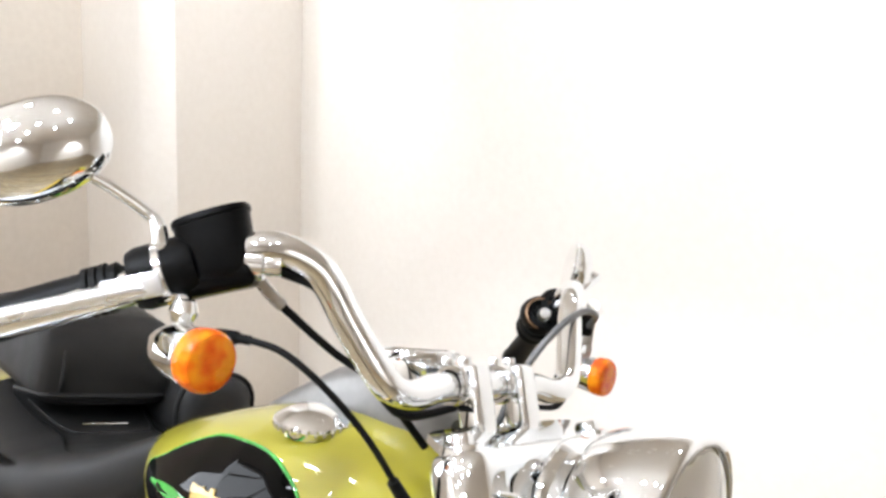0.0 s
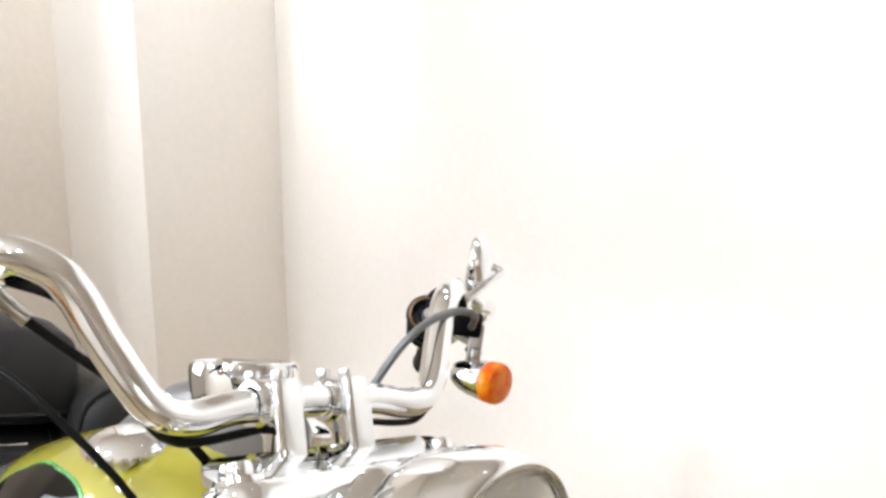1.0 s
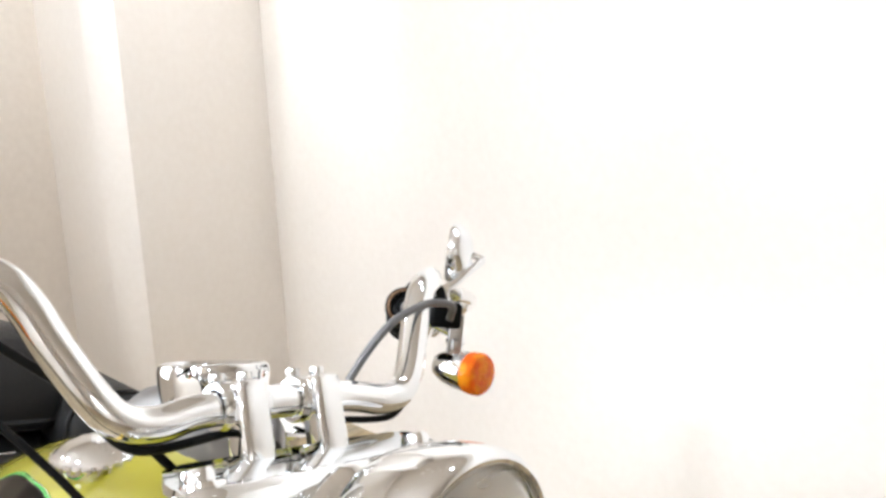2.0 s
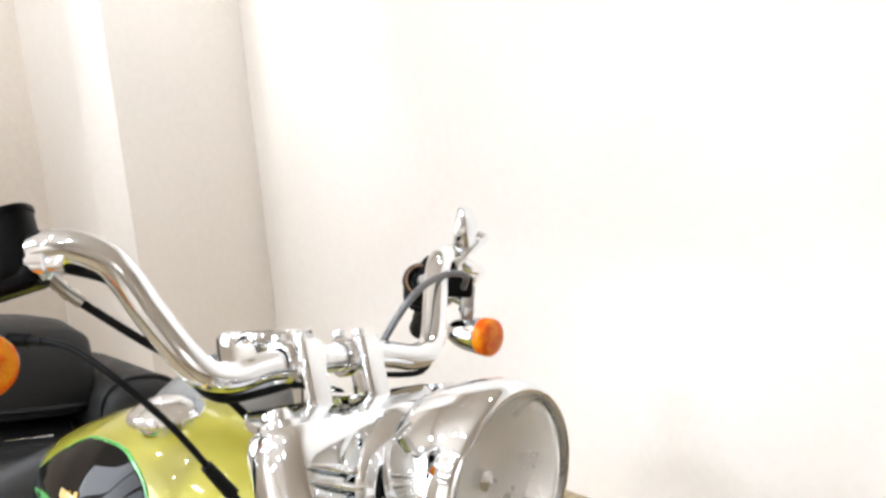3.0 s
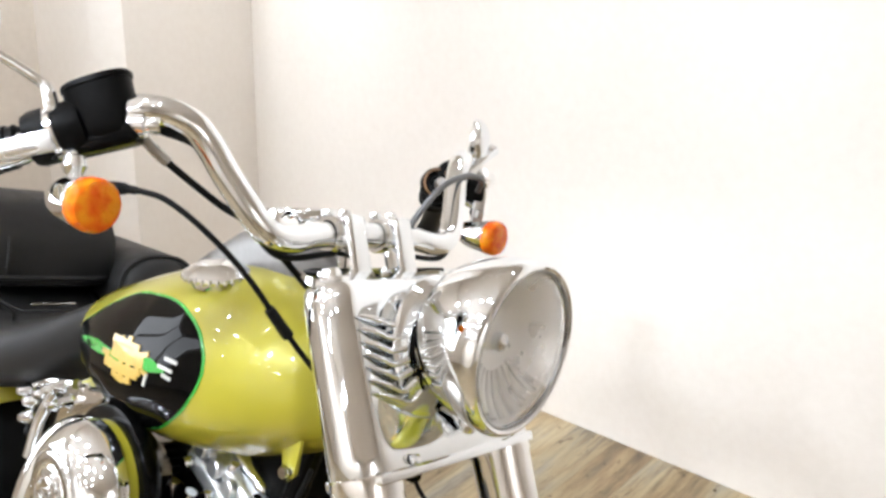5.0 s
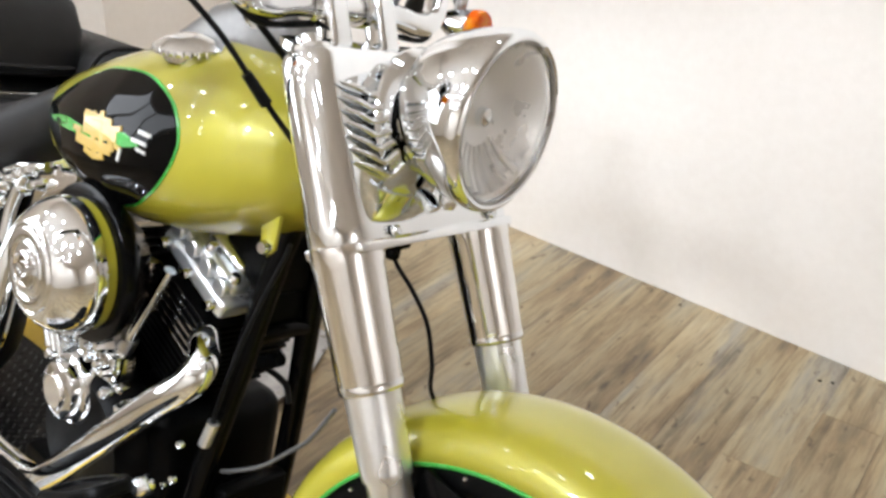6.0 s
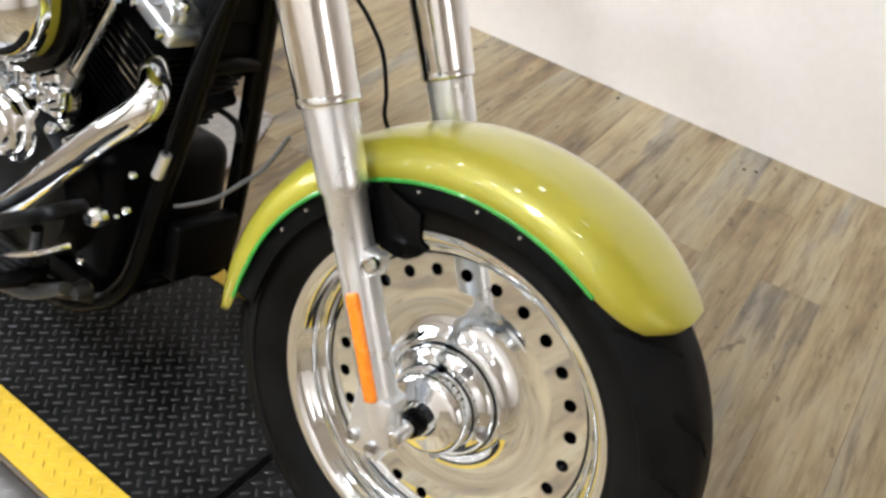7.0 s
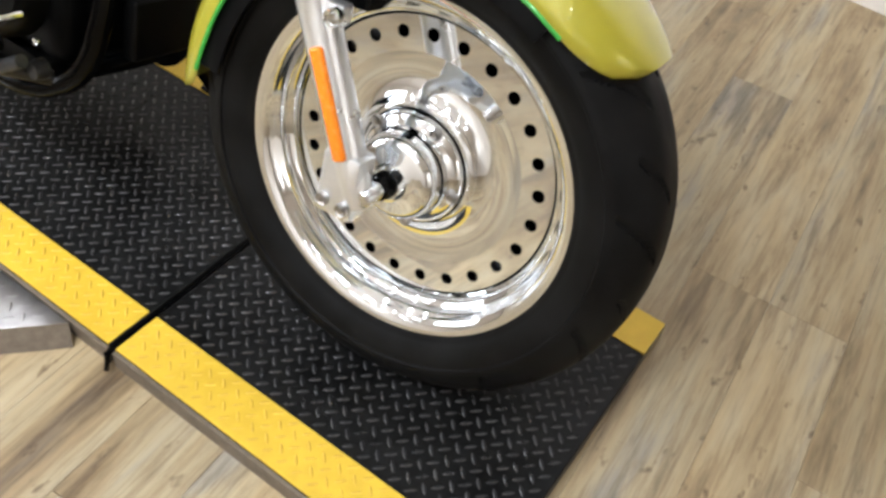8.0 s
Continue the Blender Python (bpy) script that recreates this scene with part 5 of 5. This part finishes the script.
def cylinder(lean, label):
    m = Matrix.Translation(CRANK) @ pose(0, 0, 0, 0, lean, 0)
    cyl = part("cylinder", chassis(shift(lathe([(0.052, 0.08), (0.056, 0.30)], (0, 0, 0), (0, 0, 1), 32), m)), GASKET, bike, label)
    for k in range(13):
        h = 0.145 + 0.0125 * k
        w = 0.064 + 0.008 * min(k, 6) / 6
        part("cooling_fin", chassis(shift(box(-w, w, -w - 0.012, w + 0.012, h, h + 0.0042), m)), GASKET, cyl)
        if k > 6:
            part("fin_edge", chassis(shift(box(-w - 0.0006, w + 0.0006, -w - 0.0128, -w - 0.0105, h + 0.0012, h + 0.0028), m)), POLISHED, cyl, "bright machined fin edge")
    head = part("rocker_box", chassis(shift(box(-0.078, 0.078, -0.082, 0.082, 0.318, 0.345, 0.008, 3), m)), BRUSHED, cyl, "stepped chrome rocker box")
    part("rocker_cover", chassis(shift(box(-0.070, 0.070, -0.074, 0.074, 0.3455, 0.372, 0.012, 3), m)), BRUSHED, head)
    part("rocker_lid", chassis(shift(box(-0.058, 0.058, -0.060, 0.060, 0.3725, 0.390, 0.010, 3), m)), CHROME, head)
    for k in range(4):
        part("rocker_boss", chassis(shift(lathe([(0, 0.010), (0.011, 0.010), (0.013, 0.008), (0.0135, 0.0)], (-0.055 + 0.037 * k, -0.074, 0.359), Y, 16), m)), BRUSHED, head)
    for sx in (-0.06, 0.0, 0.06):
        part("head_bolt", chassis(shift(merge(lathe([(0, 0.012), (0.006, 0.012), (0.008, 0.008), (0.0085, 0)], (sx, -0.083, 0.332), Y, 12)), m)), CHROME, head)
        part("head_bolt", chassis(shift(lathe([(0, 0.010), (0.006, 0.010), (0.008, 0.006), (0.0085, 0)], (sx, -0.066, 0.372), (0, 0, 1), 12), m)), CHROME, head)
    return cyl


cylinder(24, "black finned front cylinder")
cylinder(-24, "black finned rear cylinder")
for x0, x1 in ((-0.628, -0.560), (-0.648, -0.602), (-0.700, -0.742), (-0.720, -0.79)):
    a, b = Vector((x0, -0.120, 0.50)), Vector((x1, -0.098, 0.655))
    rod = part("pushrod_tube", chassis(tube([a, b], [0.0095, 0.0085], 14, 3)), CHROME, bike, "chrome pushrod tube")
    part("tube_clip", chassis(lathe([(0.0095, 0), (0.0125, 0.002), (0.0125, 0.022), (0.0095, 0.024)], a.lerp(b, 0.12), b - a, 16)), SILVER_CAST, rod)
    part("tappet_block", chassis(shift(box(-0.018, 0.018, -0.018, 0.018, -0.03, 0.012, 0.005), Matrix.Translation(a))), CHROME, rod)

# air cleaner
AIR = STEER @ Vector((-0.653, -0.152, 0.641))
AY = (STEER.to_3x3() @ Vector((0.0, -1, 0.0))).normalized()
backing = part("air_cleaner", lathe([(r * 0.90, h) for r, h in [(0.06, -0.05), (0.108, -0.010), (0.118, 0.0), (0.1205, 0.008), (0.119, 0.016), (0.108, 0.018), (0.08, 0.018)]], AIR, AY, 72), BLACK, bike, "round chrome air cleaner on a black backing plate")
part("filter_ring", lathe([(r * 0.90, h) for r, h in [(0.096, 0.012), (0.098, 0.014), (0.098, 0.034), (0.094, 0.036)]], AIR, AY, 72), LIME, backing, "painted filter ring")
cover = part("air_cover", lathe([(r * 0.90, h) for r, h in [(0.098, 0.030), (0.1015, 0.032), (0.1025, 0.040), (0.1010, 0.052), (0.0955, 0.064), (0.086, 0.076), (0.075, 0.085), (0.0675, 0.0890), (0.0660, 0.0892), (0.0645, 0.0875), (0.0630, 0.0890), (0.0605, 0.0915), (0.0570, 0.0925), (0.0470, 0.0930), (0.0440, 0.0920), (0.0420, 0.0900), (0.0400, 0.0920), (0.0370, 0.0930), (0.0, 0.0940)]], AIR, AY, 72), CHROME, backing, "ridged chrome air cleaner cover")
part("cover_emblem", lathe([(r * 0.90, h) for r, h in [(0.030, 0.092), (0.029, 0.098), (0.025, 0.099), (0.023, 0.096), (0.0, 0.096)]], AIR, AY, 40), POLISHED, cover)
part("cover_screw", lathe([(r * 0.90, h) for r, h in [(0.012, 0.095), (0.011, 0.102), (0.006, 0.103), (0.005, 0.100), (0, 0.100)]], AIR, AY, 20), CHROME, cover)
bracket = part("intake_bracket", chassis(slab([(-0.865, 0.668), (-0.784, 0.690), (-0.760, 0.722), (-0.768, 0.748), (-0.826, 0.722)], 0.008, Matrix.Translation((0, -0.122, 0)) @ pose(0, 0, 0, 90), 0.002)), POLISHED, bike, "grey bracket plate above the air cleaner")
for x, z, r in ((-0.775, 0.738, 0.008), (-0.800, 0.735, 0.007), (-0.855, 0.690, 0.009), (-0.885, 0.705, 0.010), (-0.915, 0.690, 0.011), (-0.905, 0.668, 0.008), (-0.945, 0.675, 0.010), (-0.975, 0.655, 0.012), (-1.000, 0.665, 0.010), (-0.985, 0.625, 0.011)):
    part("bracket_fitting", merge(lathe([(0, 0.020), (r * 0.55, 0.020), (r * 0.85, 0.015), (r, 0.008), (r * 1.25, 0.004), (r * 1.25, 0.0), (0, 0)], STEER @ Vector((x, -0.128, z)), STEER.to_3x3() @ Vector(Y), 10)), CHROME, bracket)
part("bracket_stay", chassis(tube([(-0.905, -0.132, 0.690), (-0.925, -0.142, 0.640), (-0.930, -0.150, 0.580)], [0.010, 0.009, 0.009], 12, 5)), CHROME, bracket)
part("bracket_stay", chassis(tube([(-0.985, -0.125, 0.68), (-0.930, -0.128, 0.70), (-0.86, -0.122, 0.715)], 0.008, 12, 5)), CHROME, bracket)

# exhaust
pipe = part("front_exhaust", chassis(tube([(-0.515, -0.062, 0.580), (-0.482, -0.088, 0.580), (-0.452, -0.110, 0.566), (-0.458, -0.124, 0.540), (-0.505, -0.138, 0.492), (-0.60, -0.150, 0.396), (-0.70, -0.160, 0.298), (-0.755, -0.168, 0.260), (-0.85, -0.175, 0.25), (-1.05, -0.18, 0.25)], [0.020, 0.021, 0.022, 0.0225, 0.0225, 0.0225, 0.0225, 0.0225, 0.0225, 0.0225], 24, 8)), CHROME, bike, "chrome front exhaust header")
part("muffler", chassis(tube([(-1.05, -0.18, 0.25), (-1.12, -0.18, 0.25), (-1.5, -0.18, 0.26), (-1.95, -0.18, 0.28)], [0.025, 0.045, 0.048, 0.048], 28, 8)), CHROME, pipe, "long chrome muffler")
part("rear_exhaust", chassis(tube([(-0.83, -0.085, 0.655), (-0.88, -0.12, 0.63), (-0.90, -0.15, 0.56), (-0.92, -0.17, 0.42), (-0.98, -0.178, 0.35), (-1.10, -0.18, 0.335), (-1.9, -0.18, 0.37)], [0.02, 0.022, 0.022, 0.022, 0.024, 0.045, 0.046], 24, 8)), CHROME, bike, "chrome rear exhaust")

# foot controls on the right
BOSSES = ((-0.459, 0.453, 0.0055), (-0.466, 0.398, 0.006), (-0.487, 0.378, 0.004), (-0.560, 0.272, 0.006))
board = part("floorboard", chassis(shift(slab([(0.15, -0.045), (0.17, 0.0), (0.15, 0.045), (-0.13, 0.05), (-0.16, 0.0), (-0.13, -0.05)], 0.012, None, 0.003), Matrix.Translation((-0.665, -0.245, 0.285)) @ pose(0, 0, 0, 0, -4, 0))), GASKET, bike, "black rider floorboard")
for k in range(6):
    part("board_rib", chassis(shift(box(-0.12, 0.14, -0.004, 0.004, 0.0, 0.004, 0.001, 1), Matrix.Translation((-0.665, -0.275 + 0.012 * k, 0.296)) @ pose(0, 0, 0, 0, -4, 0))), RUBBER, board)
pedal = part("brake_pedal", chassis(merge(tube([(-0.60, -0.16, 0.262), (-0.54, -0.20, 0.290), (-0.505, -0.228, 0.345), (-0.492, -0.235, 0.385)], [0.010, 0.009, 0.008, 0.008], 12, 6))), DARK_STEEL, bike, "dark steel rear brake pedal")
part("pedal_pad", chassis(shift(skin([[(x * k, y * k, z) for x, y in oval(0.078, 0.040, 28, 3.0)] for z, k in ((0.0, 0.94), (0.004, 1.0), (0.014, 1.0), (0.019, 0.94), (0.019, 0.72), (0.014, 0.70))]), Matrix.Translation((-0.488, -0.232, 0.395)) @ pose(0, 0, 0, 0, -30, 0))), PLASTIC, pedal, "black rubber pedal pad")
part("pedal_plate", chassis(shift(box(-0.055, 0.050, -0.024, 0.024, -0.016, -0.008, 0.003), Matrix.Translation((-0.498, -0.238, 0.362)) @ pose(0, 0, 0, 0, -30, 0))), POLISHED, pedal)
part("pedal_link", chassis(tube([(-0.66, -0.225, 0.235), (-0.54, -0.222, 0.262), (-0.452, -0.218, 0.312)], [0.012, 0.011, 0.009], 12, 4)), DARK_STEEL, pedal)
part("pedal_bolt", merge(lathe([(0, 0.022), (0.009, 0.022), (0.014, 0.016), (0.016, 0.004), (0.016, 0)], STEER @ Vector((-0.498, -0.14, 0.379)), Y, 10)), CHROME, pedal)
part("pedal_bolt", merge(lathe([(0, 0.016), (0.008, 0.016), (0.012, 0.010), (0.013, 0)], STEER @ Vector((-0.519, -0.14, 0.253)), Y, 10)), CHROME, pedal)
part("board_bracket", chassis(merge(tube([(-0.52, -0.13, 0.235), (-0.545, -0.19, 0.255), (-0.56, -0.235, 0.275)], 0.011, 12, 4), lathe([(0, 0.02), (0.012, 0.02), (0.015, 0.01), (0.015, 0)], (-0.505, -0.15, 0.262), Y, 12))), DARK_STEEL, bike)
part("frame_bolt", merge(lathe([(0, 0.018), (0.010, 0.018), (0.014, 0.010), (0.015, 0)], (-0.592, -0.062, 0.318), Y, 18)), CHROME, bike)
for x, z, r in BOSSES:
    part("case_bolt", bolt(STEER @ Vector((x, -0.122, z)), STEER.to_3x3() @ Vector(Y), r, r), CHROME, case)
part("side_stand", chassis(tube([(-0.56, 0.15, 0.21), (-0.58, 0.22, 0.12), (-0.60, 0.272, 0.066)], [0.013, 0.012, 0.012], 12, 5)), BLACK, bike, "black side stand")
part("stand_foot", chassis(shift(box(-0.035, 0.035, -0.018, 0.018, -0.006, 0.006, 0.005), Matrix.Translation((-0.60, 0.275, 0.064)) @ pose(0, 0, 0, 13))), BLACK, bike)
for k in range(3):
    part("oil_line", chassis(tube([(-0.80 + 0.02 * k, -0.11, 0.56), (-0.79 + 0.018 * k, -0.145, 0.52), (-0.765 + 0.018 * k, -0.15, 0.47)], 0.006, 10, 5)), CHROME, bike, "bent chrome oil line")

# ---------- the lift deck ----------
DX0, DX1, DY0, DY1, TAPE, SEAM = -2.6, 0.0, -0.336, 0.236, 0.076, -0.612
TURNED = Matrix.Translation((0.333, 0, 0)) @ pose(0, 0, 0, 0, 0, -3.3)
deck = solid("lift_deck", merge(box(DX0, SEAM - 0.006, DY0, DY1, 0.004, DECK, 0.002, 1)), MAT, "black tread-plate lift deck with yellow edges", "lift platform", at=TURNED)
ext = part("front_deck", box(SEAM + 0.006, DX1, DY0, DY1, 0.004, DECK, 0.002, 1), MAT, deck, "black tread-plate front section")
for x0, x1, y0, y1, parent in ((DX0 + 0.01, SEAM - 0.008, DY0, DY0 + TAPE, deck), (SEAM + 0.008, DX1, DY0, DY0 + TAPE, ext), (DX0 + 0.01, SEAM - 0.008, DY1 - TAPE, DY1, deck), (SEAM + 0.008, DX1, DY1 - TAPE, DY1, ext)):
    part("edge_band", box(x0, x1, y0, y1, DECK - 0.001, DECK + 0.0022), YELLOW, parent, "yellow painted edge band")
part("seam_channel", box(SEAM - 0.0055, SEAM + 0.0055, DY0 + 0.004, DY1 - 0.004, 0.006, DECK - 0.012), GASKET, deck)
part("hinge_rod", tube([(SEAM, DY0 - 0.010, DECK - 0.006), (SEAM, DY1 + 0.006, DECK - 0.006)], 0.0042, 10, 1), BLACK, deck, "thin black hinge rod in the seam")
part("rod_end", tube([(SEAM, DY0 - 0.010, DECK - 0.004), (SEAM + 0.002, DY0 - 0.014, 0.018), (SEAM + 0.004, DY0 - 0.020, 0.005)], [0.005, 0.004, 0.004], 8, 3), BLACK, deck)
for y0, y1 in ((DY0 - 0.006, DY0 - 0.0005), (DY1 + 0.0005, DY1 + 0.006)):
    part("side_rail", box(DX0, SEAM - 0.006, y0, y1, 0.0, DECK - 0.004), STEEL_EDGE, deck, "grey steel side rail")
    part("side_rail", box(SEAM + 0.006, DX1, y0, y1, 0.0, DECK - 0.004), STEEL_EDGE, ext, "grey steel side rail")


def stud(long=0.017, wide=0.0038, high=0.0016):
    """One raised lozenge of tread plate."""
    o = [(long, 0), (long * 0.4, wide), (-long * 0.4, wide), (-long, 0), (-long * 0.4, -wide), (long * 0.4, -wide)]
    t = [(x * 0.6, y * 0.35, high) for x, y in o]
    return [(x, y, 0.0) for x, y in o] + t


def studs(name, x0, x1, y0, y1, z, material, parent, pitch=0.0185, size=0.95, keep=lambda x, y: True):
    verts, faces = [], []
    base = stud(0.0105 * size, 0.0026 * size, 0.0016)
    i = 0
    reach = int((x1 - x0 + y1 - y0) / pitch)
    q = math.sqrt(0.5)
    for ix in range(-reach, reach):
        for iy in range(-reach, reach):
            cx, cy = x0 + q * (ix - iy) * pitch, y0 + q * (ix + iy) * pitch
            if not (x0 + 0.008 < cx < x1 - 0.008 and y0 + 0.008 < cy < y1 - 0.008 and keep(cx, cy)):
                continue
            turn = radians(45 if (ix + iy) % 2 else 135)
            c, s = math.cos(turn), math.sin(turn)
            k = len(verts)
            verts += [(cx + c * x - s * y, cy + s * x + c * y, z + h) for x, y, h in base]
            faces += [(k + 6, k + 7, k + 8, k + 9, k + 10, k + 11)] + [(k + j, k + (j + 1) % 6, k + 6 + (j + 1) % 6, k + 6 + j) for j in range(6)]
    mesh = bpy.data.meshes.new(name)
    mesh.from_pydata(verts, [], faces)
    mesh.materials.append(material)
    ob = new(name, mesh)
    ob.parent = parent
    return tagged(ob, kind="stuff")


studs("tread_studs", DX0 + 0.02, SEAM - 0.008, DY0 + TAPE, DY1 - TAPE, DECK, STUD, deck)
studs("tread_studs", SEAM + 0.008, DX1 - 0.003, DY0 + TAPE, DY1 - TAPE, DECK, STUD, ext)
studs("band_studs", DX0 + 0.02, SEAM - 0.008, DY0 + 0.002, DY0 + TAPE, DECK + 0.002, YELLOW_STUD, deck)
studs("band_studs", SEAM + 0.008, DX1 - 0.003, DY0 + 0.002, DY0 + TAPE, DECK + 0.002, YELLOW_STUD, ext)

# bright tread-plate ramp beside the deck
EDGE = [(-0.694, DY0 - 0.009), (-0.724, -0.379), (-0.756, -0.413), (-0.860, -0.530), (-0.99, -0.66)]
ramp_bm = slab(EDGE + [(-1.35, -0.66), (-1.35, DY0 - 0.009)], 0.004, None, 0.001)
ramp_plate = solid("side_ramp", ramp_bm, TREAD_STEEL, "bright tread-plate steel ramp beside the lift", "ramp", "side ramps", at=TURNED @ Matrix.Translation((0, 0, 0.030)))
skirt_in = [(x - 0.004, y + 0.003) for x, y in EDGE[::-1]]
part("ramp_skirt", skin([[Vector((x + g, y - g * 0.8, z)) for x, y in EDGE + skirt_in] for z, g in ((-0.030, 0.016), (-0.004, 0.003), (0.003, 0.0))]), STEEL_EDGE, ramp_plate, "brown steel edge of the ramp")
studs("ramp_studs", -1.3, -0.70, -0.64, DY0 - 0.014, 0.004, TREAD_STEEL, ramp_plate, 0.0205, 0.92, lambda x, y: x - 1.12 * y < -0.30)

far_bm = slab([(0.0, 0.0), (-0.06, 0.30), (-0.16, 0.48), (-1.0, 0.48), (-1.0, 0.0)], 0.006, None, 0.001)
far_ramp = solid("side_ramp", far_bm, TREAD_STEEL, "bright tread-plate steel ramp beside the lift", "ramp", "side ramps", at=TURNED @ Matrix.Translation((-1.26, DY1 + 0.012, 0.026)) @ pose(0, 0, 0, -3))
part("ramp_skirt", skin([[Vector((x, y, z)) for x, y in ((-0.003, 0.003), (-0.063, 0.298), (-0.16, 0.475), (-0.99, 0.475), (-0.99, 0.470), (-0.165, 0.470), (-0.068, 0.296), (-0.008, 0.003))] for z in (-0.016, 0.0)]), STEEL_EDGE, far_ramp)
studs("ramp_studs", -0.9, -0.08, 0.01, 0.46, 0.006, TREAD_STEEL, far_ramp, 0.0205, 0.92, lambda x, y: x < -0.06 - 0.3 * y)

# ---------- floor planks ----------
PLANK_W, PLANK_L = 0.138, 1.22
plank_mesh = {}


def plank(x, y0, y1):
    key = round(y1 - y0, 3)
    if key not in plank_mesh:
        w, ln = PLANK_W / 2 - 0.0003, (y1 - y0) / 2 - 0.0003
        bm = bmesh.new()
        low = [bm.verts.new((sx * w, sy * ln, -0.006)) for sx, sy in ((-1, -1), (1, -1), (1, 1), (-1, 1))]
        mid = [bm.verts.new((sx * w, sy * ln, -0.0003)) for sx, sy in ((-1, -1), (1, -1), (1, 1), (-1, 1))]
        top = [bm.verts.new((sx * (w - 0.0004), sy * (ln - 0.0004), 0.0)) for sx, sy in ((-1, -1), (1, -1), (1, 1), (-1, 1))]
        for a, b in ((low, mid), (mid, top)):
            for i in range(4):
                bm.faces.new((a[i], a[(i + 1) % 4], b[(i + 1) % 4], b[i]))
        bm.faces.new(top)
        mesh = bpy.data.meshes.new("plank")
        bm.to_mesh(mesh)
        bm.free()
        mesh.materials.append(WOOD)
        plank_mesh[key] = mesh
    ob = new("plank", plank_mesh[key])
    ob.parent = floor
    ob.location = (x, (y0 + y1) / 2, FLOOR)


rng = random.Random(11)
x = -3.25
while x < 4.1:
    y = -4.15 - PLANK_L * rng.choice((0.0, 0.25, 0.5, 0.75))
    while y < 2.05:
        end = min(y + PLANK_L, round(on_back(x)[1] + 0.04, 2))
        if y + PLANK_L > -4.2 and end - y > 0.05:
            plank(x + PLANK_W / 2, max(y, -4.25), end)
        y += PLANK_L
    x += PLANK_W
for px, py, r in ((0.017, 1.478, 0.0055), (0.046, 1.490, 0.0045), (-0.415, 1.60, 0.005)):
    solid("floor_screw", lathe([(0, 0.0015), (r * 0.7, 0.0012), (r, 0)], (px, py, 0.0), (0, 0, 1), 10), BLACK, "small dark screw head in the floor", "screw", "floor screws")
